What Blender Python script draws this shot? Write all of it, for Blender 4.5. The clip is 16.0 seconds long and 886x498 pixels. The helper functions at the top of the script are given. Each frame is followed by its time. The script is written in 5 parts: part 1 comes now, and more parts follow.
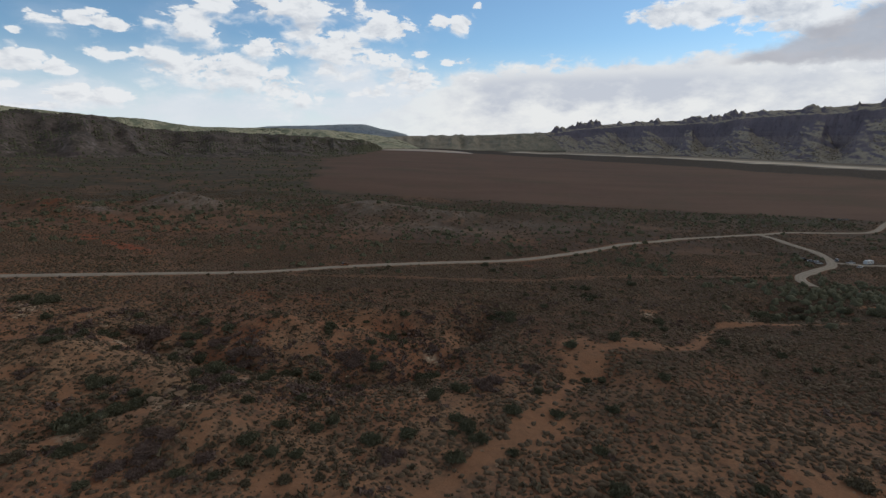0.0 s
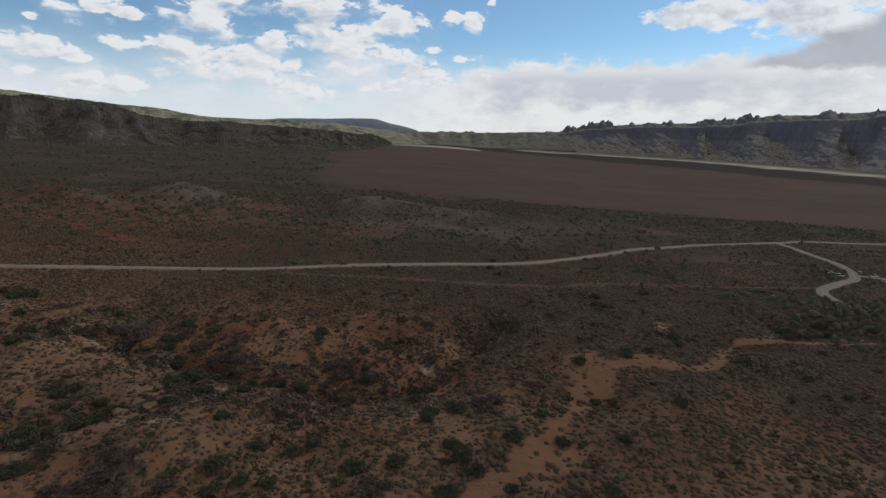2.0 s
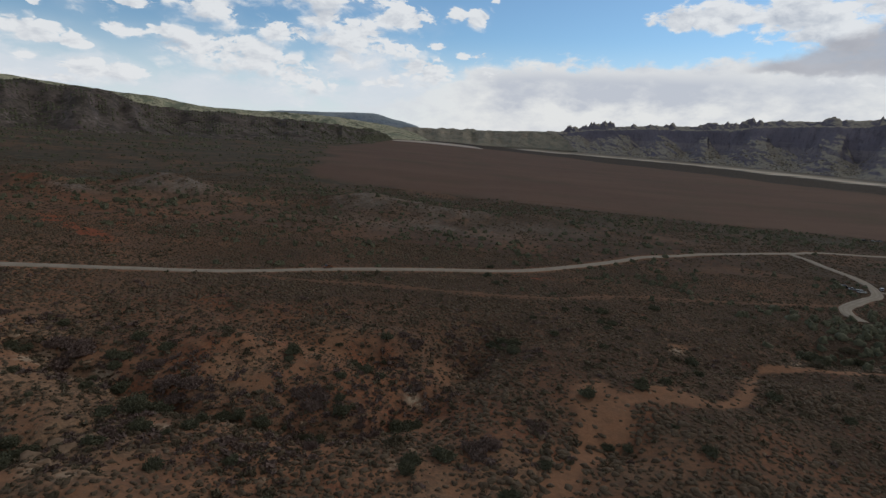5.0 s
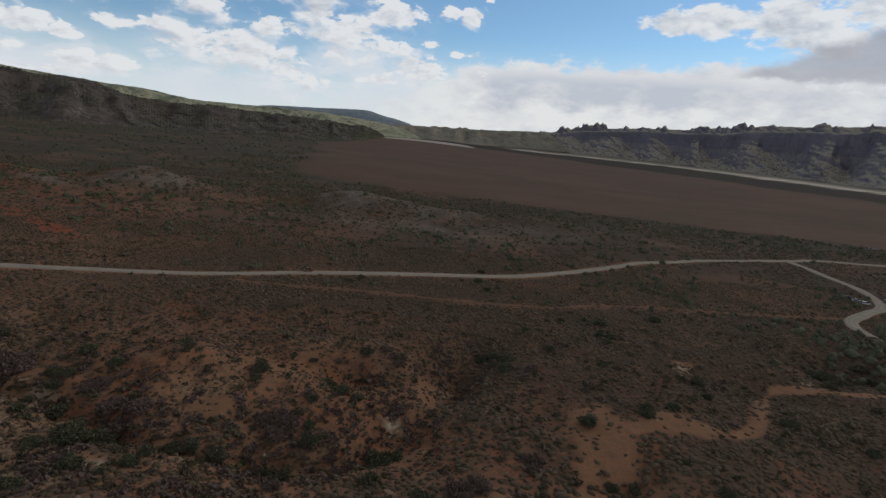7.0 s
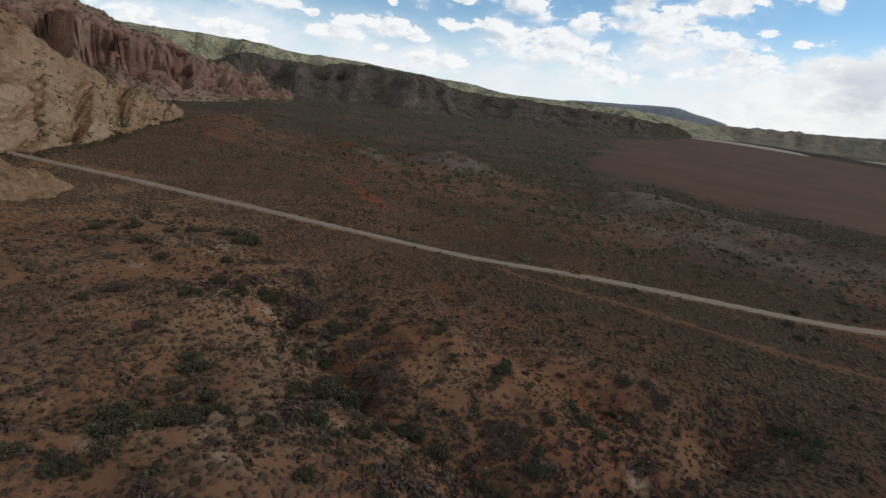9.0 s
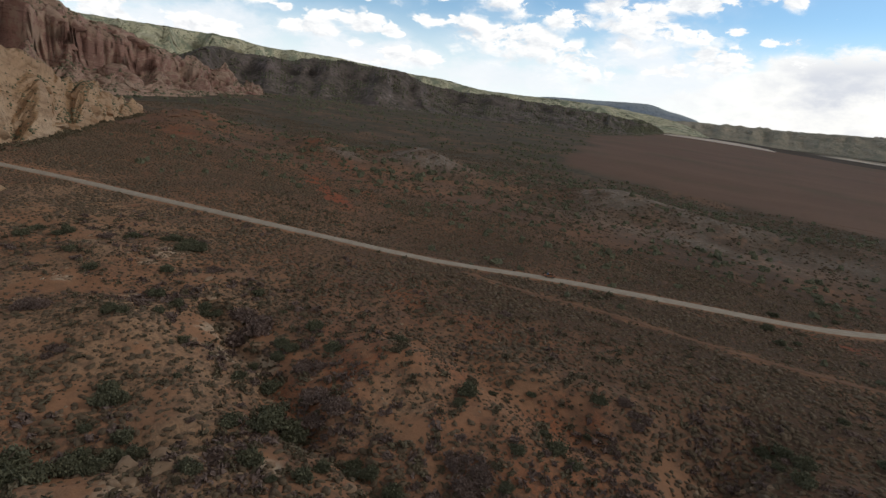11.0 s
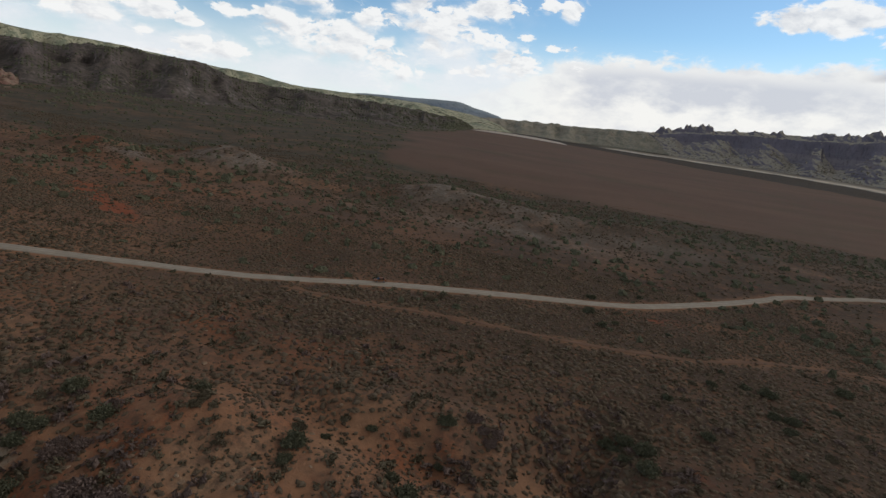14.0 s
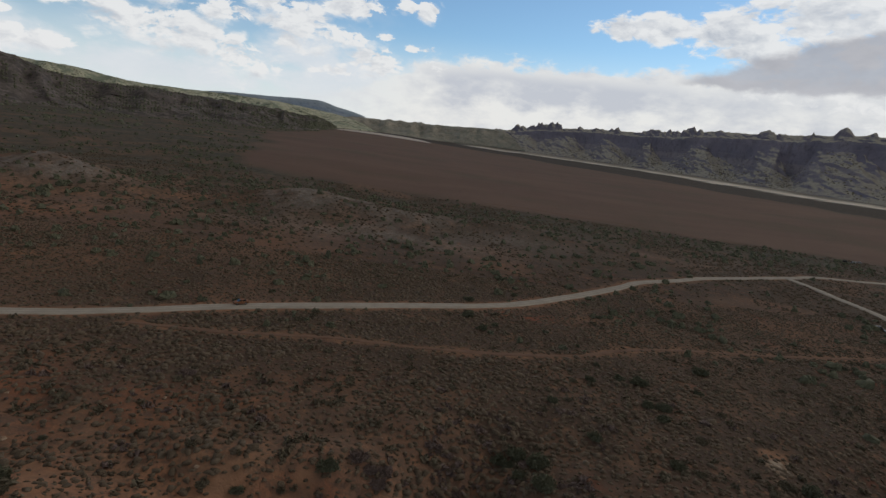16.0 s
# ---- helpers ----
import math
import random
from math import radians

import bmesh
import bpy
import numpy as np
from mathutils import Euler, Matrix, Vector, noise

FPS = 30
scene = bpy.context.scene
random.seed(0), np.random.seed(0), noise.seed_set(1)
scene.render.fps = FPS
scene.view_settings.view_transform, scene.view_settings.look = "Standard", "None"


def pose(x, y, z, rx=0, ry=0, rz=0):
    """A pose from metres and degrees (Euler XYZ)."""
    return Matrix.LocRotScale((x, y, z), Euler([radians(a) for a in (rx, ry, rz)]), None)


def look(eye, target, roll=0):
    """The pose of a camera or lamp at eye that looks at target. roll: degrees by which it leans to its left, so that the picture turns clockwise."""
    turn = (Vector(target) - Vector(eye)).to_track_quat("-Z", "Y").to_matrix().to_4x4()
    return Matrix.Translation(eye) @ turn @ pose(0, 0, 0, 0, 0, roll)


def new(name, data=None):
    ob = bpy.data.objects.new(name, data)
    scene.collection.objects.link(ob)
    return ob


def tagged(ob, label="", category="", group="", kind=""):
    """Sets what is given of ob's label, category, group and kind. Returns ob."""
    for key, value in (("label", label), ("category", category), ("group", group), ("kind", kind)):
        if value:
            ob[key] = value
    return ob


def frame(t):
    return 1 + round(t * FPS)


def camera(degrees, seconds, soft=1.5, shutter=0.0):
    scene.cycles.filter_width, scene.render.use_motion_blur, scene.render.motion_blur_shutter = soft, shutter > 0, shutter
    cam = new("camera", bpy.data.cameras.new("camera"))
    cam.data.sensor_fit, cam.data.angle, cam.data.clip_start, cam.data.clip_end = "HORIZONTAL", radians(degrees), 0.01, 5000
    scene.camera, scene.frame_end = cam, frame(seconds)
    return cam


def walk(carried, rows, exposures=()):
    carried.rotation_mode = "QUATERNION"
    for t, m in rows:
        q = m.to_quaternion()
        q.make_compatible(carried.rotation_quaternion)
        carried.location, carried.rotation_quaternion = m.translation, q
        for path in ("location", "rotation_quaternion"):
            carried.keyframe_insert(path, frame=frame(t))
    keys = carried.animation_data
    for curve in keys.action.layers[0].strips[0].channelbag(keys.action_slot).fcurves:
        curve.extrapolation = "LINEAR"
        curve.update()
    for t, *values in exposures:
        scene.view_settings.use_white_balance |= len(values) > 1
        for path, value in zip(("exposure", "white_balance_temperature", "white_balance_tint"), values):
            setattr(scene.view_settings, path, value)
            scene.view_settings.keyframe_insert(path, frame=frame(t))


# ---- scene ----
cam = camera(79.67, 16.0, soft=1.4, shutter=0.0)
PATH = [
    (0, (0.00, 0.00, 64.00), (-0.00, 97.97, 43.96), 0.00),
    (0.5, (0.54, 3.09, 63.90), (-0.04, 101.02, 43.67), 0.37),
    (1, (0.94, 6.16, 63.80), (-0.03, 104.05, 43.42), 0.78),
    (1.5, (1.33, 9.35, 63.78), (0.10, 107.20, 43.20), 1.14),
    (2, (1.77, 12.64, 63.67), (0.45, 110.47, 42.99), 1.50),
    (2.5, (2.19, 15.97, 63.54), (0.80, 113.79, 42.81), 1.79),
    (3, (2.54, 19.52, 63.50), (1.18, 117.31, 42.65), 2.09),
    (3.5, (2.66, 23.20, 63.43), (1.51, 120.97, 42.48), 2.44),
    (4, (2.87, 26.85, 63.31), (1.77, 124.60, 42.24), 2.67),
    (6.5, (3.53, 45.55, 62.33), (3.87, 143.26, 41.05), 3.92),
    (7, (3.78, 49.15, 62.17), (4.63, 146.83, 40.79), 4.20),
    (7.5, (3.62, 52.82, 61.96), (-1.47, 150.23, 39.95), 4.75),
    (8, (2.88, 56.79, 61.60), (-7.30, 153.65, 38.92), 5.26),
    (8.2, (2.83, 58.58, 61.43), (-19.77, 153.02, 37.56), 5.27),
    (8.5, (3.07, 61.26, 61.12), (-42.17, 146.53, 35.00), 5.63),
    (8.7, (3.06, 62.82, 61.01), (-44.79, 146.46, 34.28), 6.19),
    (11, (0.07, 77.98, 60.53), (-43.93, 163.65, 33.63), 6.33),
    (11.5, (-1.00, 80.92, 60.27), (-38.24, 169.96, 34.09), 6.39),
    (12, (-1.94, 83.88, 59.76), (-37.18, 173.69, 33.46), 6.54),
    (12.5, (-2.91, 86.73, 59.22), (-34.34, 178.04, 33.24), 6.62),
    (13, (-3.67, 89.64, 59.07), (-26.58, 183.73, 34.11), 6.65),
    (13.5, (-4.69, 92.26, 58.64), (-19.37, 188.20, 34.56), 6.63),
    (14, (-5.47, 95.06, 58.55), (-19.31, 191.16, 34.63), 6.68),
    (14.5, (-5.70, 97.78, 58.75), (-17.94, 194.14, 34.98), 6.72),
    (15, (-5.94, 100.44, 59.04), (-7.22, 197.86, 36.54), 6.51),
    (15.5, (-6.43, 103.16, 59.08), (1.21, 200.50, 37.49), 6.33),
    (16, (-6.70, 106.03, 59.18), (3.21, 203.19, 37.71), 6.27),
]
EXPOSURES = [(0.0, -0.06, 6250, 10), (4.0, -0.14, 6250, 10), (7.0, -0.16, 6250, 10), (8.2, -0.08, 6250, 10), (8.7, 0.06, 6300, 10), (11.0, 0.30, 6500, 10), (12.5, 0.22, 6450, 10), (14.0, 0.10, 6450, 10), (16.0, -0.09, 6400, 10)]
walk(cam, [(t, look(e, a, r)) for t, e, a, r in PATH], EXPOSURES)

# ---------------------------------------------------------------- sky, sun
class Tree:
    """Short-hand for building node trees."""
    def __init__(self, tree):
        self.t = tree
        self.n = tree.nodes
        self.n.clear()

    def link(self, a, b):
        self.t.links.new(a, b)

    def put(self, sock, v):
        if isinstance(v, bpy.types.NodeSocket):
            self.link(v, sock)
        else:
            sock.default_value = v

    def math(self, op, a, b=0.0, c=None, clamp=False):
        m = self.n.new("ShaderNodeMath")
        m.operation, m.use_clamp = op, clamp
        self.put(m.inputs[0], a)
        self.put(m.inputs[1], b)
        if c is not None:
            self.put(m.inputs[2], c)
        return m.outputs[0]

    def vec(self, op, a, b=(0, 0, 0)):
        m = self.n.new("ShaderNodeVectorMath")
        m.operation = op
        self.put(m.inputs[0], a)
        self.put(m.inputs[1], b)
        return m.outputs["Value"] if op in ("LENGTH", "DISTANCE", "DOT_PRODUCT") else m.outputs[0]

    def ramp(self, v, a, b, lo=0.0, hi=1.0, smooth=True):
        m = self.n.new("ShaderNodeMapRange")
        m.interpolation_type = "SMOOTHSTEP" if smooth else "LINEAR"
        self.put(m.inputs[0], v)
        for i, x in enumerate((a, b, lo, hi)):
            self.put(m.inputs[1 + i], x)
        return m.outputs[0]

    def noise(self, p, scale, detail=4.0, rough=0.55, lac=2.0, colour=False):
        m = self.n.new("ShaderNodeTexNoise")
        self.put(m.inputs["Vector"], p)
        m.inputs["Scale"].default_value, m.inputs["Detail"].default_value = scale, detail
        m.inputs["Roughness"].default_value, m.inputs["Lacunarity"].default_value = rough, lac
        return m.outputs["Color"] if colour else m.outputs[0]

    def voronoi(self, p, scale, rnd=1.0, feature="F1", out="Distance"):
        m = self.n.new("ShaderNodeTexVoronoi")
        m.feature = feature
        self.put(m.inputs["Vector"], p)
        m.inputs["Scale"].default_value, m.inputs["Randomness"].default_value = scale, rnd
        return m.outputs[out]

    def mix(self, f, a, b):
        m = self.n.new("ShaderNodeMix")
        m.data_type = "RGBA"
        self.put(m.inputs[0], f)
        self.put(m.inputs[6], a if isinstance(a, bpy.types.NodeSocket) else (*a, 1))
        self.put(m.inputs[7], b if isinstance(b, bpy.types.NodeSocket) else (*b, 1))
        return m.outputs[2]

    def scale_colour(self, c, f):
        return self.vec("MULTIPLY", c, f)

    def xyz(self, x, y, z=0.0):
        m = self.n.new("ShaderNodeCombineXYZ")
        for i, v in enumerate((x, y, z)):
            self.put(m.inputs[i], v)
        return m.outputs[0]

    def split(self, v):
        m = self.n.new("ShaderNodeSeparateXYZ")
        self.link(v, m.inputs[0])
        return m.outputs

    def attr(self, name):
        m = self.n.new("ShaderNodeAttribute")
        m.attribute_name = name
        return m.outputs["Fac"]


SUN_EL, SUN_AZ = 32.0, 52.0   # degrees above the horizon, degrees from +y towards +x

world = bpy.data.worlds.new("sky")
scene.world = world
world.use_nodes = True
W = Tree(world.node_tree)
tc = W.n.new("ShaderNodeTexCoord")
way = tc.outputs["Generated"]
wx, wy, wz = W.split(way)
az = W.math("MULTIPLY", W.math("ARCTAN2", wx, wy), 57.2958)
el = W.math("MULTIPLY", W.math("ARCSINE", wz), 57.2958)
sky = W.n.new("ShaderNodeTexSky")
sky.sky_type, sky.sun_disc = "NISHITA", False
sky.sun_elevation, sky.sun_rotation = radians(SUN_EL), radians(SUN_AZ)
sky.altitude, sky.air_density, sky.dust_density, sky.ozone_density = 1400, 1.0, 0.6, 1.2
stretch = W.vec("MULTIPLY", way, (1, 1, 2.0))
big = W.noise(stretch, 7.0, 5.0, 0.55, colour=True)
warp = W.vec("MULTIPLY", W.vec("SUBTRACT", big, (0.5, 0.5, 0.5)), (5.5, 2.4, 0))
place = W.vec("ADD", W.xyz(az, el), W.vec("MULTIPLY", warp, (0.55, 0.5, 0)))


def billow(offset):
    """Heaped cloud texture: rounded lumps at several sizes."""
    p = W.vec("ADD", stretch, offset)
    p = W.vec("ADD", p, W.vec("MULTIPLY", W.vec("SUBTRACT", W.noise(p, 18.0, 3.0, 0.5, colour=True), (0.5, 0.5, 0.5)), (0.05, 0.05, 0.05)))
    lumps = W.math("SUBTRACT", 0.55, W.voronoi(p, 22.0))
    small = W.math("SUBTRACT", 0.55, W.voronoi(p, 55.0))
    rag = W.math("SUBTRACT", W.noise(p, 17.0, 10.0, 0.62), 0.5)
    v = W.math("ADD", W.math("MULTIPLY", lumps, 0.34), W.math("MULTIPLY", small, 0.17))
    return W.math("ADD", v, W.math("MULTIPLY", rag, 1.9))


puff = billow((0, 0, 0))
puff_up = billow((0.010, 0.0, 0.024))
soft = W.noise(stretch, 5.0, 4.0, 0.5)


def blobs(rows, inner=0.0, outer=1.9, place=place):
    total = 0.0
    for a, e, w, h in rows:
        d = W.vec("LENGTH", W.vec("MULTIPLY", W.vec("SUBTRACT", place, (a, e, 0)), (1 / w, 1 / h, 0)))
        v = W.ramp(d, outer, inner)
        total = v if isinstance(total, float) else W.math("MAXIMUM", total, v)
    return total


# heaps of cumulus: azimuth, elevation, half width, half height in degrees
CUMULUS = [
    (-33.9, 9.8, 2.2, 1.0), (-30.1, 9.7, 1.8, 0.4), (-37.1, 8.7, 0.4, 0.3), (-23.9, 10.3, 3.0, 1.9), (-21.6, 12.2, 2.2, 1.0), (-37.6, 6.0, 1.7, 0.6), (-34.6, 5.9, 1.3, 0.5), (-30.5, 7.4, 1.6, 0.6), (-27.0, 7.9, 2.2, 0.5), (-24.0, 6.4, 4.4, 1.8), (-19.8, 6.1, 3.2, 1.8), (-16.2, 4.6, 3.6, 1.3), (-17.3, 8.6, 2.5, 1.1), (-14.2, 12.3, 6.1, 1.1), (-13.5, 10.2, 2.1, 1.5),
]
CUMULUS_B = [
    (-10.5, 8.3, 4.0, 2.0), (-5.8, 10.5, 3.0, 1.1), (-6.9, 8.1, 3.2, 1.1), (-12.0, 7.0, 2.2, 1.0), (-0.2, 11.5, 0.8, 0.6), (1.9, 11.3, 1.1, 0.8), (-2.4, 8.5, 0.8, 0.4), (-3.4, 5.7, 2.7, 1.3), (-7.1, 4.8, 2.3, 0.8), (1.4, 7.7, 1.4, 0.4), (2.1, 6.3, 1.7, 0.8), (-33.0, 4.0, 3.1, 0.9), (-38.0, 4.5, 0.9, 0.5), (3.6, 13.2, 0.5, 0.3), (-36.7, 3.0, 2.3, 0.5),
    (-60.5, 4.3, 2.5, 1.0), (-52.6, 4.2, 4.4, 1.0), (-42.0, 5.4, 3.5, 1.0), (-39.4, 6.9, 2.9, 0.9), (-45.0, 6.9, 0.7, 0.4), (-49.0, 7.6, 3.0, 0.8), (-57.0, 8.0, 3.5, 0.9),
]
fold = W.noise(stretch, 15.0, 6.0, 0.6)
swell = W.math("SUBTRACT", fold, 0.5)
heap = W.math("MULTIPLY", W.math("MAXIMUM", blobs(CUMULUS, 0.0, 2.6), blobs(CUMULUS_B, 0.0, 2.6)), 0.80)
above = W.vec("ADD", place, (0.5, 1.0, 0))
heap_up = W.math("MULTIPLY", W.math("MAXIMUM", blobs(CUMULUS, 0.0, 2.6, above), blobs(CUMULUS_B, 0.0, 2.6, above)), 0.80)
behind = W.ramp(W.math("ABSOLUTE", az), 66, 84, 0.0, 0.55)
upper = blobs([(21.0, 11.3, 3.2, 1.2), (25.5, 11.6, 4.5, 1.5), (31.0, 11.4, 5.0, 2.3), (38.0, 12.5, 8.0, 2.6), (32.5, 9.6, 4.5, 1.3), (50.0, 11.0, 14.0, 7.0)])
cover = W.math("ADD", W.math("MAXIMUM", W.math("MAXIMUM", heap, upper), behind), puff)
under = W.ramp(W.math("SUBTRACT", heap_up, heap), -0.12, 0.17)
cloud = W.ramp(cover, W.ramp(under, 0, 1, 0.50, 0.36), W.ramp(under, 0, 1, 0.66, 0.98))
depth = W.ramp(cover, 0.45, 1.10)
lit = W.math("MULTIPLY", W.math("SUBTRACT", puff, puff_up), 1.5)
shade = W.math("ADD", W.math("ADD", W.math("MULTIPLY", under, 0.80), 0.12), W.math("MULTIPLY", swell, 1.2))
shade = W.math("SUBTRACT", W.math("MULTIPLY", shade, depth), lit, clamp=True)
cloud_col = W.mix(shade, (0.86, 0.86, 0.85), (0.52, 0.55, 0.60))
# the long flat sheet of cloud over the eastern cliff
level = W.math("ADD", el, W.math("ADD", W.math("MULTIPLY", puff, 2.2), W.math("MULTIPLY", W.math("SUBTRACT", soft, 0.5), 2.0)))
top = W.ramp(az, -14.0, 8.0, 1.6, 7.7)
sheet = W.math("MULTIPLY", W.ramp(W.math("SUBTRACT", level, top), 0.35, -0.75), W.ramp(az, -16, 4, 0.0, 1.0))
band = W.math("MULTIPLY", W.ramp(W.math("ADD", el, W.math("MULTIPLY", swell, 4.0)), 7.2, 5.6), W.ramp(W.math("ADD", el, W.math("MULTIPLY", swell, 3.0)), 2.4, 4.6))
band = W.math("MULTIPLY", band, W.math("MULTIPLY", W.ramp(az, -1, 8), W.ramp(az, 34, 20, 0.35, 1.0)))
sheet_col = W.mix(W.math("ADD", W.math("MULTIPLY_ADD", band, 0.80, 0.14), W.math("MULTIPLY", swell, 2.4), clamp=True), (0.86, 0.85, 0.82), (0.58, 0.60, 0.65))
# a dark wedge of cloud before it
step = W.math("ADD", el, W.math("MULTIPLY", swell, 2.2))
rise = W.math("MULTIPLY_ADD", az, 0.30, -1.0)
wedge = W.math("MULTIPLY", W.ramp(step, 6.3, 7.0), W.math("MULTIPLY", W.ramp(W.math("SUBTRACT", step, rise), 0.7, -0.5), W.ramp(az, 25.5, 29.5)))
haze = W.ramp(el, 10.0, 0.5, 0.04, 0.85)
blue = W.vec("MULTIPLY", sky.outputs[0], (0.078, 0.099, 0.106))
clear = W.mix(haze, blue, (0.78, 0.82, 0.84))
thin = blobs([(-23, 3.0, 9.0, 1.5), (-6, 4.0, 8.0, 2.6), (-37, 3.6, 8.0, 1.6), (-52, 4.6, 10.0, 1.8), (-10, 6.0, 5.0, 2.0)])
veil = W.math("MULTIPLY", W.ramp(W.math("ADD", heap, W.math("MULTIPLY", swell, 1.2)), 0.15, 1.0), W.ramp(el, 8.0, 3.0, 0.15, 0.55))
clear = W.mix(veil, clear, (0.80, 0.82, 0.85))
clear = W.mix(W.math("MULTIPLY", W.ramp(W.math("ADD", thin, W.math("MULTIPLY", swell, 1.6)), 0.25, 0.95), 0.75), clear, W.mix(fold, (0.66, 0.70, 0.76), (0.84, 0.85, 0.86)))
low = W.mix(W.math("MULTIPLY", sheet, 0.96), clear, sheet_col)
low = W.mix(W.math("MULTIPLY", cloud, 0.95), low, cloud_col)
low = W.mix(W.math("MULTIPLY", wedge, 0.92), low, W.mix(fold, (0.36, 0.37, 0.41), (0.58, 0.58, 0.61)))
# the broad cloud base that stands over the valley and keeps it in shade
base_col = W.mix(soft, (0.125, 0.127, 0.136), (0.185, 0.187, 0.196))
full = W.mix(W.ramp(el, 17.0, 30.0), low, base_col)
bg = W.n.new("ShaderNodeBackground")
W.link(full, bg.inputs[0])
bg.inputs[1].default_value = 1.0
out = W.n.new("ShaderNodeOutputWorld")
W.link(bg.outputs[0], out.inputs[0])

sun = new("sun", bpy.data.lights.new("sun", "SUN"))
sun.data.energy, sun.data.angle, sun.data.color = 0.60, radians(12), (1.0, 0.95, 0.88)
ca, sa, ce, se = math.cos(radians(SUN_AZ)), math.sin(radians(SUN_AZ)), math.cos(radians(SUN_EL)), math.sin(radians(SUN_EL))
sun.matrix_world = look((sa * ce * 900, ca * ce * 900, se * 900), (0, 0, 0))

# ---------------------------------------------------------------- materials
def material(name, rough=0.9, spec=0.2):
    m = bpy.data.materials.new(name)
    m.use_nodes = True
    t = Tree(m.node_tree)
    b = t.n.new("ShaderNodeBsdfPrincipled")
    o = t.n.new("ShaderNodeOutputMaterial")
    t.link(b.outputs[0], o.inputs[0])
    b.inputs["Roughness"].default_value = rough
    b.inputs["Specular IOR Level"].default_value = spec
    return m, t, b


def bump(t, b, height, strength=0.5, distance=0.2):
    n = t.n.new("ShaderNodeBump")
    n.inputs["Strength"].default_value, n.inputs["Distance"].default_value = strength, distance
    t.link(height, n.inputs["Height"])
    t.link(n.outputs[0], b.inputs["Normal"])


def place_of(t):
    return t.n.new("ShaderNodeTexCoord").outputs["Object"]


def ground_material():
    m, t, b = material("desert_soil", 0.95, 0.1)
    p = place_of(t)
    flat = t.vec("MULTIPLY", p, (1, 1, 0))
    coarse = t.noise(flat, 0.018, 5, 0.6)
    mid = t.noise(flat, 0.11, 5, 0.62)
    grain = t.noise(flat, 1.3, 4, 0.7)
    soil = t.mix(t.ramp(mid, 0.35, 0.68), (0.36, 0.172, 0.093), (0.46, 0.234, 0.128))
    soil = t.mix(t.ramp(coarse, 0.40, 0.66), soil, (0.245, 0.150, 0.104))
    soil = t.mix(t.math("MULTIPLY", t.attr("brown"), t.ramp(mid, 0.2, 0.55, 0.5, 1.0)), soil, (0.088, 0.058, 0.042))
    soil = t.mix(t.math("MULTIPLY", t.attr("tan"), t.ramp(mid, 0.2, 0.6)), soil, (0.46, 0.285, 0.168))
    soil = t.mix(t.math("MULTIPLY", t.attr("red"), t.ramp(mid, 0.25, 0.6)), soil, (0.37, 0.140, 0.070))
    soil = t.mix(t.attr("grey"), soil, t.mix(t.ramp(mid, 0.35, 0.65), (0.225, 0.195, 0.162), (0.36, 0.31, 0.255)))
    soil = t.mix(t.attr("bare"), soil, t.mix(mid, (0.33, 0.168, 0.092), (0.42, 0.225, 0.127)))
    patchy = t.noise(flat, 0.42, 4, 0.65)
    soil = t.mix(t.ramp(patchy, 0.52, 0.70, 0, 0.6), soil, (0.40, 0.200, 0.105))
    soil = t.mix(t.math("MULTIPLY", t.ramp(patchy, 0.53, 0.34, 0, 0.75), t.math("MULTIPLY_ADD", t.attr("bare"), -0.85, 1.0)), soil, (0.165, 0.103, 0.072))
    # low grass and litter between the shrubs
    litter = t.math("MULTIPLY", t.ramp(grain, 0.45, 0.62), t.math("SUBTRACT", 1.0, t.attr("bare")))
    soil = t.mix(t.math("MULTIPLY", litter, 0.55), soil, (0.120, 0.088, 0.060))
    soil = t.mix(t.math("MULTIPLY", t.attr("ledge"), t.ramp(t.noise(flat, 0.7, 5, 0.7), 0.36, 0.56)), soil, (0.58, 0.455, 0.32))
    # distant scrub, too small to be modelled
    dots = t.voronoi(flat, 0.42)
    dots = t.ramp(dots, 0.52, 0.30)
    thick = t.ramp(t.noise(flat, 0.026, 6, 0.68), 0.46, 0.56)
    scrub = t.math("MULTIPLY", t.math("MULTIPLY", t.attr("scrub"), t.math("MULTIPLY_ADD", t.attr("grey"), -0.65, 1.0)), t.math("ADD", t.math("MULTIPLY", dots, 0.75), t.math("MULTIPLY", thick, 0.62), clamp=True))
    soil = t.mix(scrub, soil, t.mix(mid, (0.084, 0.069, 0.049), (0.140, 0.110, 0.076)))
    soil = t.mix(t.math("MULTIPLY", t.attr("rust"), 0.85), soil, t.mix(mid, (0.27, 0.078, 0.040), (0.40, 0.135, 0.070)))
    brush = t.mix(t.ramp(mid, 0.3, 0.7), (0.076, 0.068, 0.047), (0.135, 0.114, 0.078))
    brush = t.mix(t.ramp(t.noise(flat, 0.014, 6, 0.66), 0.50, 0.62, 0, 0.8), brush, (0.150, 0.108, 0.076))
    brush = t.mix(t.ramp(t.noise(flat, 0.09, 4, 0.66), 0.56, 0.66, 0, 0.7), brush, (0.036, 0.040, 0.025))
    soil = t.mix(t.math("MULTIPLY", t.attr("green"), t.ramp(t.noise(flat, 0.05, 5, 0.65), 0.30, 0.55, 0.55, 1.0)), soil, brush)
    sway = t.math("MULTIPLY", t.noise(flat, 0.0022, 4, 0.6), 260.0)
    streak = t.noise(t.vec("MULTIPLY", t.vec("ADD", p, t.xyz(0.0, sway)), (0.003, 0.012, 0)), 1.0, 6, 0.62)
    field = t.mix(t.ramp(streak, 0.35, 0.7), (0.180, 0.111, 0.078), (0.212, 0.132, 0.091))
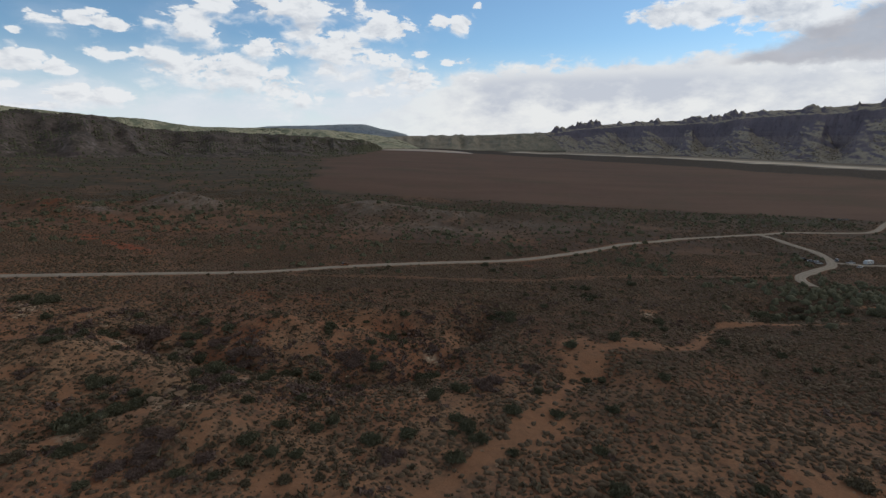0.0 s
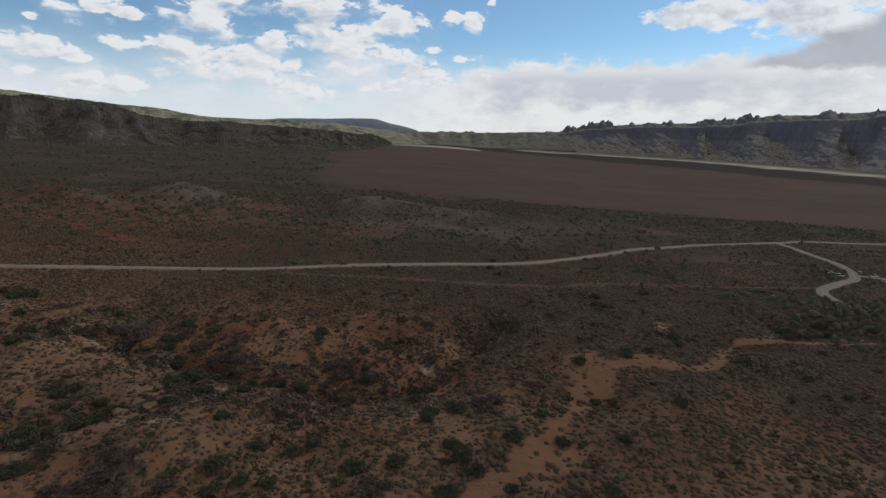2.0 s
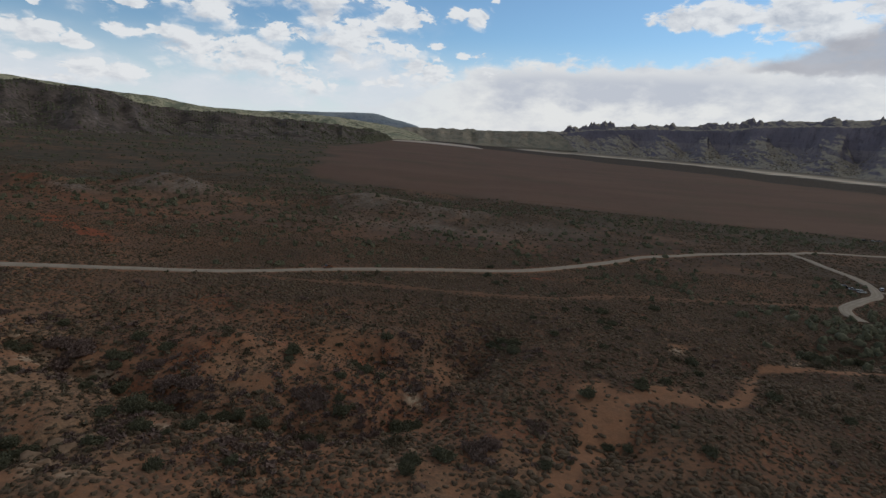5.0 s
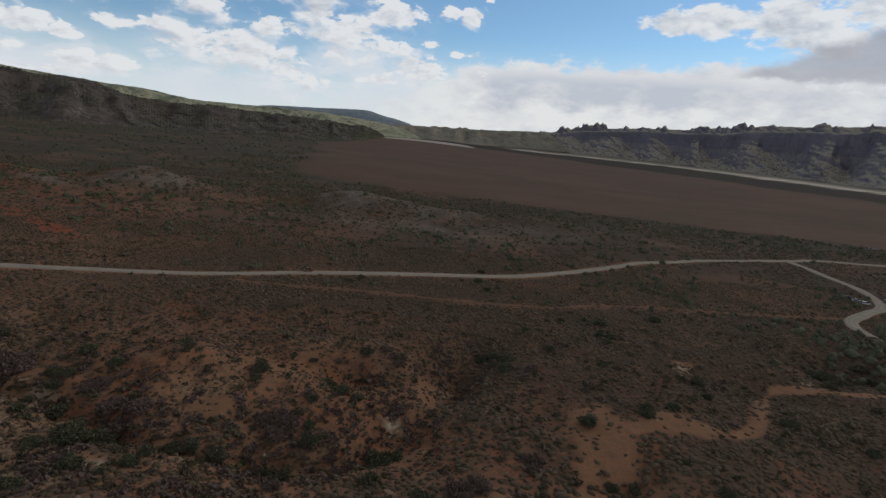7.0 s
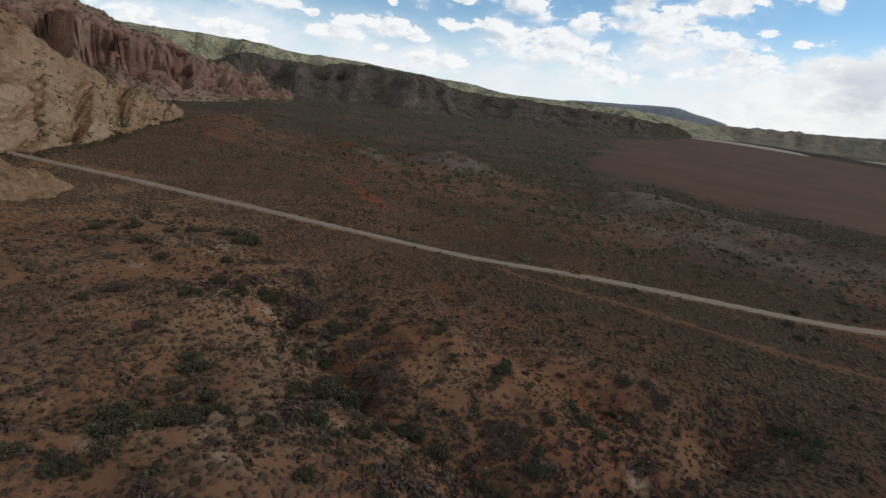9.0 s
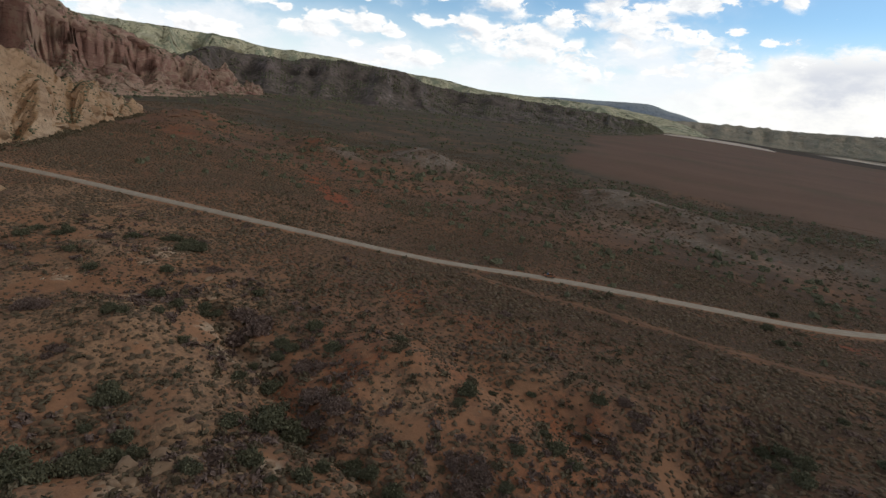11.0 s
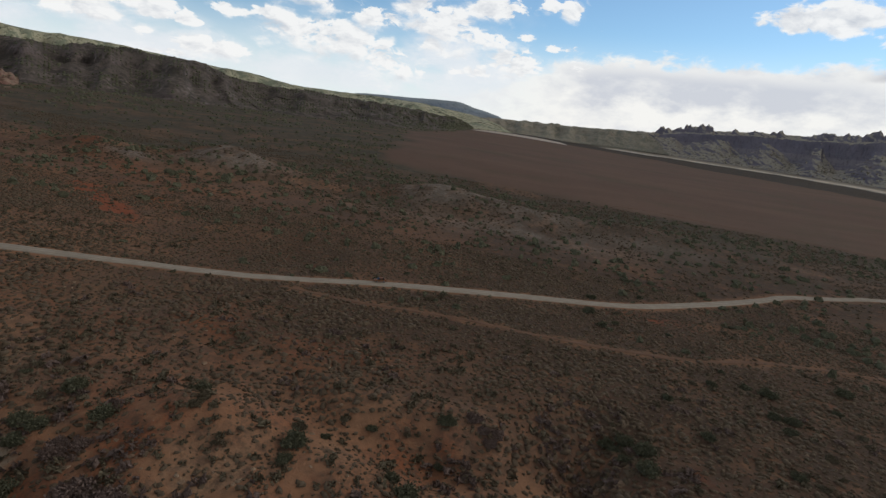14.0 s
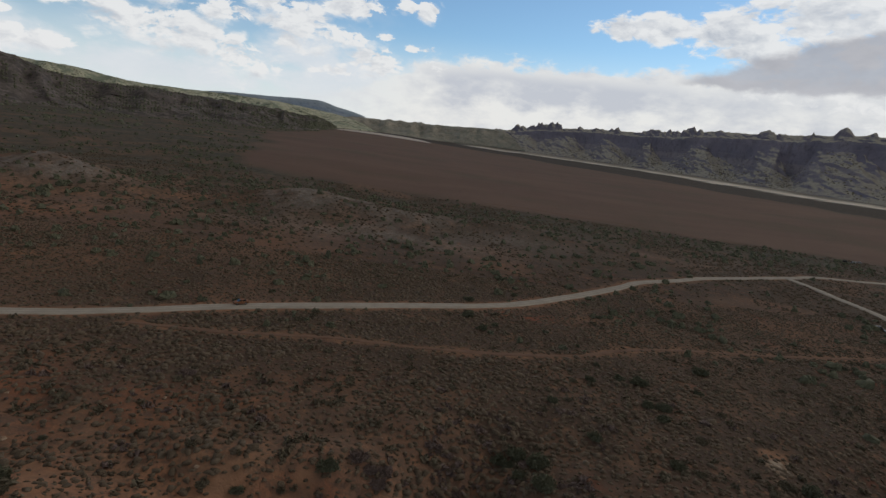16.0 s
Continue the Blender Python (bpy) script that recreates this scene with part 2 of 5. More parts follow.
    field = t.mix(t.ramp(t.noise(flat, 0.006, 5, 0.6), 0.48, 0.68, 0, 0.75), field, (0.150, 0.112, 0.072))
    field = t.mix(t.ramp(t.noise(flat, 0.05, 5, 0.7), 0.55, 0.75, 0, 0.45), field, (0.10, 0.066, 0.050))
    soil = t.mix(t.attr("field"), soil, field)
    soil = t.mix(t.attr("strip"), soil, t.mix(t.ramp(mid, 0.35, 0.65), (0.060, 0.050, 0.037), (0.110, 0.082, 0.060)))
    # pale far soil, its colour raised further to carry sunlight
    soil = t.mix(t.attr("pale"), soil, (0.85, 0.74, 0.59))
    fines = t.math("ADD", t.math("MULTIPLY", grain, 0.5), 0.75)
    t.link(t.vec("MULTIPLY", soil, t.xyz(fines, fines, fines)), b.inputs["Base Color"])
    bump(t, b, grain, 0.7, 0.35)
    return m


def rock_material(name, low, high, band, strata=0.06, talus=None, scale=1.0, veg=0.0, mottle=None, dip=(0.0, 0.0), joints=0.0):
    """Layered rock: two tones, strata across the height, scrub on gentler slopes."""
    m, t, b = material(name, 0.92, 0.15)
    p = place_of(t)
    n1 = t.noise(p, 0.012 * scale, 6, 0.62)
    n2 = t.noise(p, 0.09 * scale, 6, 0.65)
    z = t.vec("DOT_PRODUCT", p, (dip[0], dip[1], 1.0))
    s = t.noise(t.xyz(t.math("MULTIPLY", n1, 1.2), 0.0, t.math("MULTIPLY", z, strata)), 1.0, 5, 0.65)
    c = t.mix(t.ramp(n1, 0.35, 0.65), low, high)
    c = t.mix(t.ramp(s, 0.46, 0.60, 0, 0.8), c, band)
    c = t.mix(t.ramp(n2, 0.50, 0.72, 0, 0.55), c, [v * 0.45 for v in low])
    # dark joints and weather stains
    wob = t.vec("ADD", p, t.vec("MULTIPLY", t.vec("SUBTRACT", t.noise(p, 0.05 * scale, 4, 0.6, colour=True), (0.5, 0.5, 0.5)), (14 / scale, 14 / scale, 14 / scale)))
    if joints:
        seam = t.noise(t.xyz(t.math("MULTIPLY", n1, 2.0), 0.0, t.math("MULTIPLY", z, strata * 3.0)), 1.0, 2, 0.5)
        c = t.mix(t.ramp(t.math("ABSOLUTE", t.math("SUBTRACT", seam, 0.5)), 0.022, 0.0, 0, joints), c, [v * 0.35 for v in low])
    stain = t.noise(t.vec("MULTIPLY", wob, (1.0, 1.0, 0.35)), 0.22 * scale, 5, 0.7)
    c = t.mix(t.ramp(stain, 0.52, 0.70, 0, 0.6), c, [v * 0.5 for v in low])
    geo = t.n.new("ShaderNodeNewGeometry")
    up = t.split(geo.outputs["Normal"])[2]
    gentle = t.ramp(up, 0.55, 0.80)
    if talus:
        c = t.mix(t.math("MULTIPLY", gentle, t.ramp(n2, 0.25, 0.55)), c, talus)
    if veg:
        q = t.vec("ADD", p, t.vec("MULTIPLY", t.vec("SUBTRACT", t.noise(p, 0.16 * scale, 3, 0.6, colour=True), (0.5, 0.5, 0.5)), (9 / scale, 9 / scale, 9 / scale)))
        spots = t.math("MAXIMUM", t.ramp(t.voronoi(q, 0.16 * scale), 0.40, 0.22), t.math("MULTIPLY", t.ramp(t.voronoi(q, 0.07 * scale), 0.34, 0.2), 0.8))
        spots = t.math("MULTIPLY", t.math("MULTIPLY", spots, t.ramp(n1, 0.3, 0.6)), veg)
        c = t.mix(t.math("MULTIPLY", spots, t.ramp(up, 0.35, 0.75)), c, (0.050, 0.055, 0.035))
    if mottle:
        blotch = t.math("MULTIPLY", t.noise(p, 0.022 * scale, 7, 0.7), t.math("ADD", t.math("MULTIPLY", n2, 0.8), 0.6))
        c = t.mix(t.ramp(blotch, 0.50, 0.58, 0, 0.85), c, mottle)
    t.link(c, b.inputs["Base Color"])
    bump(t, b, t.math("ADD", n2, t.math("MULTIPLY", s, 0.8)), 0.8, 2.5 / scale)
    return m


def leaf_material(name, dark, light):
    m, t, b = material(name, 0.85, 0.15)
    info = t.n.new("ShaderNodeObjectInfo").outputs["Random"]
    isl = t.n.new("ShaderNodeNewGeometry").outputs["Random Per Island"]
    n = t.noise(place_of(t), 0.9, 3)
    twig = t.noise(place_of(t), 6.0, 3, 0.7)
    f = t.math("ADD", t.math("MULTIPLY", isl, 0.6), t.math("MULTIPLY", info, 0.4))
    c = t.mix(f, dark, light)
    c = t.mix(t.ramp(n, 0.4, 0.7, 0, 0.5), c, [v * 0.6 for v in dark])
    c = t.mix(t.ramp(twig, 0.42, 0.66, 0, 0.55), c, [v * 1.12 for v in light])
    t.link(c, b.inputs["Base Color"])
    bump(t, b, twig, 0.9, 0.15)
    return m


def plain(name, colour, rough=0.5, metal=0.0, vary=0.15, spec=0.4):
    m, t, b = material(name, rough, spec)
    n = t.noise(place_of(t), 3.0, 4)
    c = t.mix(t.ramp(n, 0.35, 0.7), colour, [v * (1 - vary) for v in colour])
    t.link(c, b.inputs["Base Color"])
    b.inputs["Metallic"].default_value = metal
    return m


def road_material(name, c1, c2, worn):
    m, t, b = material(name, 0.95, 0.1)
    p = place_of(t)
    n = t.noise(p, 0.25, 5, 0.6)
    g = t.noise(p, 2.5, 3, 0.7)
    c = t.mix(t.ramp(n, 0.3, 0.7), c1, c2)
    lane = t.attr("lane")
    c = t.mix(t.math("MULTIPLY", lane, t.ramp(g, 0.3, 0.65, 0.35, 1.0)), c, worn)
    t.link(c, b.inputs["Base Color"])
    bump(t, b, g, 0.4, 0.05)
    return m


SOIL = ground_material()
GRAVEL = road_material("pale_gravel", (0.40, 0.340, 0.265), (0.50, 0.425, 0.335), (0.34, 0.285, 0.22))
DIRT = road_material("red_dirt", (0.185, 0.108, 0.072), (0.26, 0.152, 0.098), (0.22, 0.126, 0.08))

# ---------------------------------------------------------------- the lie of the land
def lattice(ix, iy, seed):
    v = np.sin(ix * 127.1 + iy * 311.7 + seed * 74.7) * 43758.5453
    return v - np.floor(v)


def value_noise(x, y, seed=0):
    x, y = np.asarray(x, float), np.asarray(y, float)
    ix, iy = np.floor(x), np.floor(y)
    fx, fy = x - ix, y - iy
    fx, fy = fx * fx * (3 - 2 * fx), fy * fy * (3 - 2 * fy)
    a, b = lattice(ix, iy, seed), lattice(ix + 1, iy, seed)
    c, d = lattice(ix, iy + 1, seed), lattice(ix + 1, iy + 1, seed)
    return (a + (b - a) * fx) * (1 - fy) + (c + (d - c) * fx) * fy


def fbm(x, y, seed=0, octaves=4, gain=0.5):
    s, a, n = 0.0, 1.0, 0.0
    for k in range(octaves):
        s = s + a * value_noise(np.asarray(x) * 2**k, np.asarray(y) * 2**k, seed + k)
        n += a
        a *= gain
    return s / n


def hump(x, y, cx, cy, rx, ry, turn=0.0):
    c, s = math.cos(radians(turn)), math.sin(radians(turn))
    u, v = (x - cx) * c + (y - cy) * s, -(x - cx) * s + (y - cy) * c
    return np.exp(-((u / rx) ** 2 + (v / ry) ** 2))


def cone(x, y, cx, cy, rx, ry, turn=0.0):
    """A knoll with a peaked top, straight flanks and rills."""
    c, s = math.cos(radians(turn)), math.sin(radians(turn))
    u, v = ((x - cx) * c + (y - cy) * s) / rx, (-(x - cx) * s + (y - cy) * c) / ry
    d = np.hypot(u, v) * (1 + 0.5 * (fbm(x / 24, y / 24, 151, 3) - 0.5))
    a = np.arctan2(v, u)
    rill = np.abs(2 * fbm(a * 3.2 + 9, d * 1.2, 153, 3) - 1) * np.clip(d, 0, 1) * np.exp(-d)
    return np.exp(-(d * d + 0.05) ** 0.75) - 0.35 * rill * (1 - smooth(d, 1.2, 2.0))


def spline(rows, step):
    """A smooth line through the given points, at even steps."""
    p = np.array(rows, float)
    q = np.vstack([2 * p[0] - p[1], p, 2 * p[-1] - p[-2]])
    out = []
    for i in range(1, len(q) - 2):
        n = max(2, int(np.linalg.norm(q[i + 1, :2] - q[i, :2]) / step))
        for t in np.arange(n) / n:
            out.append(0.5 * (2 * q[i] + (q[i + 1] - q[i - 1]) * t + (2 * q[i - 1] - 5 * q[i] + 4 * q[i + 1] - q[i + 2]) * t**2
                              + (3 * q[i] - q[i - 1] - 3 * q[i + 1] + q[i + 2]) * t**3))
    out.append(p[-1])
    return np.array(out)


def off_line(x, y, line, reach):
    """Distance from a plan line, up to reach."""
    x, y = np.asarray(x, float), np.asarray(y, float)
    best = np.full(x.shape, float(reach))
    lo, hi = line.min(0) - reach, line.max(0) + reach
    near = (x > lo[0]) & (x < hi[0]) & (y > lo[1]) & (y < hi[1])
    px, py = x[near], y[near]
    if px.size:
        b = np.full(px.shape, float(reach))
        for (ax, ay), (bx, by) in zip(line[:-1, :2], line[1:, :2]):
            dx, dy = bx - ax, by - ay
            t = np.clip(((px - ax) * dx + (py - ay) * dy) / (dx * dx + dy * dy + 1e-9), 0, 1)
            b = np.minimum(b, np.hypot(px - ax - t * dx, py - ay - t * dy))
        best[near] = b
    return best


def smooth(v, a, b):
    t = np.clip((v - a) / (b - a), 0, 1)
    return t * t * (3 - 2 * t)


ROAD = spline([(-900, 160), (-520, 176), (-380, 183), (-317, 194), (-265, 206), (-229, 212.5), (-193, 219.5), (-148, 229), (-103, 242), (-81, 251), (-54, 264), (-22, 276), (5, 287),
               (40, 303), (76, 330), (112, 359), (129, 374), (159, 389), (182, 402), (210, 413), (237, 424), (269, 437), (298, 449), (342, 453), (380, 464), (433, 514), (560, 640)], 6.0)
SPUR = spline([(262, 436), (262, 412), (259, 390), (256, 358), (251, 340), (245, 327), (236, 314), (222, 304), (206, 292), (198, 285), (191, 273), (189, 261)], 4.0)
TRACK = spline([(-75, 243), (-48, 243), (-19, 247), (3, 247), (32, 250), (55, 256), (76, 267), (95, 272), (116, 275), (150, 280), (198, 288)], 5.0)
LANE = spline([(243, 325), (256, 318), (275, 316), (310, 318)], 5.0)
TRAIL = spline([(-6, 84), (5, 96), (19, 110), (26, 122), (33, 132), (42, 145), (50, 158), (64, 160), (76, 161), (88, 172), (98, 186), (108, 199), (119, 202),
                (134, 201), (148, 204), (163, 206)], 3.0)
WASH = spline([(-110, 163), (-92, 157), (-76, 153), (-60, 143), (-42, 140), (-23, 140), (-8, 148), (1, 160), (8, 174), (11, 186), (18, 200)], 3.0)
WASH_B = spline([(-98, 92), (-86, 104), (-76, 112), (-72, 120), (-66, 129), (-60, 141)], 3.0)
PATH_WEST = spline([(75, 626), (122, 634), (166, 622), (217, 612), (281, 588), (340, 566), (396, 540)], 6.0)


# bare spots of soil, ledges of pale rock (place and radius) and thin bare rills
BARE_SPOTS = [
    (-76.6, 126.9, 4.5), (-51.0, 115.3, 4.3), (-90.4, 120.6, 4.6), (-28.7, 182.4, 6.1), (-51.1, 104.4, 3.2), (-67.7, 97.3, 3.3), (46.1, 162.0, 5.1), (58.9, 159.4, 5.7),
    (67.0, 158.8, 4.6), (33.3, 136.2, 3.8), (25.6, 123.6, 4.4), (18.5, 112.3, 4.0), (10.5, 102.9, 4.4), (39.8, 148.8, 4.1), (20.2, 104.2, 3.8), (8.5, 119.5, 4.2),
    (-81.5, 131.8, 3.7), (-94.5, 122.2, 3.9), (-95.9, 136.6, 2.7), (-133.1, 147.0, 5.3), (-140.1, 142.5, 5.4), (-177.3, 184.6, 5.9), (-159.4, 147.9, 5.0), (-55.9, 158.0, 3.3),
    (-55.1, 167.7, 3.4), (-17.6, 186.6, 2.7), (-55.1, 130.9, 3.5), (-45.5, 132.8, 4.0),
]
LEDGES = [
    (-65.4, 113.9, 3.6), (-55.1, 108.0, 3.3), (-65.0, 121.2, 3.3), (-96.5, 159.2, 7.5), (-81.6, 157.2, 4.8), (-77.5, 101.5, 3.6), (-139.6, 174.2, 5.9), (-3.1, 161.4, 3.9),
    (-52.5, 129.1, 3.8), (-5.4, 124.7, 2.2), (82.5, 203.3, 4.4), (76.9, 195.6, 2.8), (9.6, 184.5, 2.2), (8.8, 166.4, 2.0), (18.7, 187.2, 3.1), (123.8, 206.5, 4.0),
    (144.2, 215.4, 4.3), (151.8, 216.3, 4.4), (160.0, 212.4, 5.3), (-122.9, 151.6, 2.9), (-144.9, 177.3, 4.0), (-139.1, 166.1, 2.8), (-99.7, 143.0, 2.9), (-95.9, 151.5, 3.0),
    (-88.2, 151.5, 3.6), (-162.8, 163.4, 3.1), (-141.9, 145.5, 2.3),
]
RILLS = [spline(r, 2.0) for r in (
    [(-66.4, 170.3), (-57.6, 163.4), (-52.3, 158.5), (-50.3, 154.5), (-42.0, 152.7), (-37.2, 151.9), (-33.4, 148.3)],
    [(-34.3, 158.1), (-33.8, 151.6), (-32.6, 147.0)],
    [(-59.2, 184.3), (-49.6, 167.7)],
    [(-76.9, 169.2), (-64.7, 154.9)],
    [(-21.0, 183.7), (-15.9, 182.3), (-8.6, 174.2), (-4.3, 170.4)],
)]


def spots(x, y, rows, seed, crisp=0.25):
    """Uneven patches at the given places."""
    n = fbm(x / 5, y / 5, seed, 4)
    v = np.zeros(np.shape(x))
    for cx, cy, r in rows:
        near = (np.abs(x - cx) < 2.6 * r) & (np.abs(y - cy) < 2.6 * r)
        v[near] = np.maximum(v[near], np.exp(-((x[near] - cx) ** 2 + (y[near] - cy) ** 2) / (0.6 * r * r)))
    return smooth(v + (n - 0.5) * 1.1 * (v > 0.08), 0.45 - crisp, 0.45 + crisp)


def land(x, y, rough=True):
    """Height of the ground."""
    x, y = np.asarray(x, float), np.asarray(y, float)
    z = np.where(x < 0, 11 * np.tanh(-0.045 * x / 11), -19 * np.tanh(0.045 * x / 19))
    z = z - 4.0 * hump(x, y, 90, 335, 150, 85) + 2.5 * hump(x, y, 60, 150, 22, 34) - 3.0 * hump(x, y, -112, 272, 60, 30) - 4.0 * hump(x, y, -200, 335, 90, 45)
    z = z - 7 * smooth(y, 330, 450) * (1 - smooth(y, 620, 900)) * (0.3 + 0.7 * smooth(-x, -90, 0))
    # low knolls beyond the road
    z = z + 19 * cone(x, y, -236, 482, 50, 34, -25) + 15 * cone(x, y, -66, 486, 52, 36) + 7 * cone(x, y, 0, 470, 44, 30)
    z = z + 11 * cone(x, y, -350, 468, 50, 30, -28) + 7 * cone(x, y, -292, 436, 42, 18, -30) + 9 * cone(x, y, -420, 385, 60, 30, -25) + 14 * hump(x, y, -500, 455, 60, 40, -35) + 4 * hump(x, y, 70, 480, 60, 26)
    z = z + 6 * smooth(-x, 250, 900) * smooth(y, 200, 700)
    # rise towards the foot of the western bluff
    z = z + 14 * smooth(-x - 0.28 * y, 150, 900)
    # the dry wash and the ribs of the slope below it
    z = z - 3.3 * hump(x, y, -85, 155, 22, 9, -20) - 2.2 * hump(x, y, -58, 143, 15, 10) - 4.2 * hump(x, y, -24, 140, 17, 12) - 6.0 * hump(x, y, -2, 154, 13, 14)
    z = z - 7.5 * hump(x, y, 10, 184, 12, 14) - 4.2 * hump(x, y, -14, 178, 10, 8) - 2.4 * hump(x, y, 22, 204, 14, 10) - 3.6 * hump(x, y, 105, 196, 22, 12)
    z = z - 5.5 * hump(x, y, 147, 219, 24, 16) + 4.2 * hump(x, y, -55, 171, 11, 7) + 5.0 * hump(x, y, -110, 139, 17, 10) + 4.5 * hump(x, y, -54, 104, 14, 9)
    z = z + 2.0 * hump(x, y, -28, 189, 15, 6, 10) - 1.8 * hump(x, y, -28, 181, 16, 6) + 3.0 * hump(x, y, -155, 163, 24, 14) - 2.6 * hump(x, y, 42, 139, 11, 8)
    if rough:
        near = np.exp(-np.maximum(0, np.hypot(x * 0.8, y - 180) - 260) / 260)
        calm = smooth(off_line(x, y, ROAD, 30), 5, 26) * smooth(off_line(x, y, TRACK, 12), 2, 12)
        calm = calm * smooth(off_line(x, y, SPUR, 20), 4, 20)
        left = smooth(-x, -70, 60) * smooth(-y, -235, -190)
        z = z + calm * near * ((fbm(x / 30, y / 30, 3, 4) - 0.5) * (1.0 + 2.2 * left) + (fbm(x / 8, y / 8, 9, 3) - 0.5) * (0.8 + 1.5 * left))
        z = z + (1 - near) * (fbm(x / 260, y / 260, 5, 3) - 0.5) * 8 * smooth(np.hypot(x, y), 500, 1500) * (1 - field_mask(x, y))
        for line, wide, deep in ((WASH, 5.0, 1.6), (WASH_B, 6.0, 1.3)):
            d = off_line(x, y, line, 30) + (fbm(x / 7, y / 7, 21, 3) - 0.5) * 6
            z = z - deep * (1 - smooth(d, 1.5, wide))
    return z


def field_mask(x, y):
    """The bare valley floor."""
    edge = np.interp(x, [-204, -133, -24, 63, 139, 233, 284, 367, 461], [759, 682, 655, 615, 604, 594, 569, 556, 547]) + 60 * (fbm(x / 55, y / 55, 31, 5) - 0.5)
    near = smooth(y - edge, -14, 22)
    west = np.interp(y, [500, 704, 1458, 3300], [-60, -189, -312, -373]) + 130 * (fbm(x / 120, y / 160, 33, 5) - 0.5)
    return near * (1 - smooth(rim(x, y), 0.985, 1.0)) * smooth(x - west, -12, 16)


def rim(x, y):
    """Distance from the valley's middle, as a share of that of the bare floor's far edge."""
    a = np.degrees(np.arctan2(x, y))
    edge = np.interp(a, [-10, 3, 11.6, 15.5, 23.6, 30.4, 38.5, 55, 80], [3250, 3020, 2560, 2240, 1930, 1670, 1530, 1310, 1080])
    return np.hypot(x, y) / edge + 0.02 * (fbm(x / 130, y / 130, 37, 4) - 0.5)


def tan_mask(x, y):
    n = fbm(x / 22, y / 22, 41, 4)
    zone = np.maximum(hump(x, y, -95, 140, 75, 48), hump(x, y, -30, 118, 60, 26))
    zone = np.maximum(zone, hump(x, y, -230, 175, 130, 45))
    zone = np.maximum(zone, 0.5 * hump(x, y, 82, 112, 62, 40))
    return np.clip(zone * 1.25, 0, 1) * smooth(n, 0.34, 0.58)


def red_mask(x, y):
    n = fbm(x / 16, y / 16, 47, 4)
    zone = np.maximum.reduce([hump(x, y, -28, 181, 26, 11, 5), hump(x, y, -62, 158, 22, 22), 1.0 * hump(x, y, -195, 330, 52, 20, -25),
                              0.8 * hump(x, y, -10, 150, 50, 20), 0.9 * hump(x, y, -250, 385, 80, 26, -30), 0.5 * hump(x, y, -330, 330, 80, 40), 1.3 * hump(x, y, -196, 308, 40, 10, -36), 0.9 * hump(x, y, -345, 462, 30, 12, -30), 0.8 * hump(x, y, -390, 360, 60, 26, -20), 0.7 * hump(x, y, -470, 430, 90, 50), 0.5 * hump(x, y, -120, 380, 80, 30), 0.6 * hump(x, y, 60, 150, 50, 30),
                              0.7 * hump(x, y, 40, 292, 20, 7), 0.7 * hump(x, y, -70, 205, 60, 16)])
    return np.clip(zone * 1.2, 0, 1) * smooth(n, 0.36, 0.6)


def rust_mask(x, y):
    """Bare rust-red earth beyond the road."""
    n = fbm(x / 7, y / 7, 49, 4)
    zone = np.maximum.reduce([1.3 * hump(x, y, -187, 303, 30, 6, -36), 0.9 * hump(x, y, -222, 328, 22, 7, -36), 0.6 * hump(x, y, -345, 462, 26, 8, -30), 0.2 * hump(x, y, -380, 355, 50, 14, -25), 0.5 * hump(x, y, 44, 290, 16, 5, 20)])
    return smooth(zone + (n - 0.5) * 1.4, 0.30, 0.75)


def bare_mask(x, y):
    n = fbm(x / 8, y / 8, 53, 3)
    d = off_line(x, y, TRAIL, 14) + (n - 0.5) * 5
    v = 1 - smooth(d, 1.0, 3.4)
    open_ground = np.maximum.reduce([hump(x, y, 42, 152, 9, 22, -8), hump(x, y, 22, 112, 8, 14, -35), hump(x, y, 62, 163, 14, 6), hump(x, y, 77, 92, 16, 5), 0.9 * hump(x, y, 84, 207, 5, 3.5), 0.9 * hump(x, y, 190, 226, 9, 4), 0.9 * hump(x, y, 3, 178, 5, 9), 0.95 * hump(x, y, -277, 211, 26, 5, 20), 0.8 * hump(x, y, -300, 190, 16, 6), 0.9 * hump(x, y, -1, 150, 6, 8)])
    v = np.maximum(v, smooth(open_ground + (n - 0.5) * 0.8, 0.42, 0.72))
    d = off_line(x, y, TRACK, 14) + (n - 0.5) * 7
    v = np.maximum(v, 0.65 * (1 - smooth(d, 0.8, 4.2)))
    d = off_line(x, y, ROAD, 12) + (n - 0.5) * 3
    v = np.maximum(v, 0.8 * (1 - smooth(d, 3.5, 7.0)))
    v = np.maximum(v, 0.9 * spots(x, y, BARE_SPOTS, 55))
    for line in RILLS:
        v = np.maximum(v, 0.9 * (1 - smooth(off_line(x, y, line, 6) + (n - 0.5) * 1.2, 0.5, 1.3)))
    blank = fbm(x / 11, y / 11, 59, 3)
    left = smooth(-x, -30, 60) * smooth(-y, -200, -150)
    return np.maximum(v, smooth(blank, 0.66, 0.74) * (0.35 + 0.6 * left))


def ledge_mask(x, y):
    """Pale broken sandstone at the surface."""
    rag = fbm(x / 2.5, y / 2.5, 57, 3)
    return spots(x, y, LEDGES, 56, 0.18) * smooth(rag, 0.34, 0.52)


def grey_mask(x, y):
    n = fbm(x / 30, y / 30, 61, 4)
    zone = np.maximum.reduce([hump(x, y, -236, 478, 48, 28, -25), 0.9 * hump(x, y, -66, 482, 50, 30), 0.6 * hump(x, y, 0, 466, 42, 24), 0.9 * hump(x, y, -292, 438, 36, 11, -30), 0.5 * hump(x, y, -10, 420, 90, 30),
                              0.4 * hump(x, y, 60, 440, 70, 26), 0.2 * hump(x, y, 200, 470, 150, 30)])
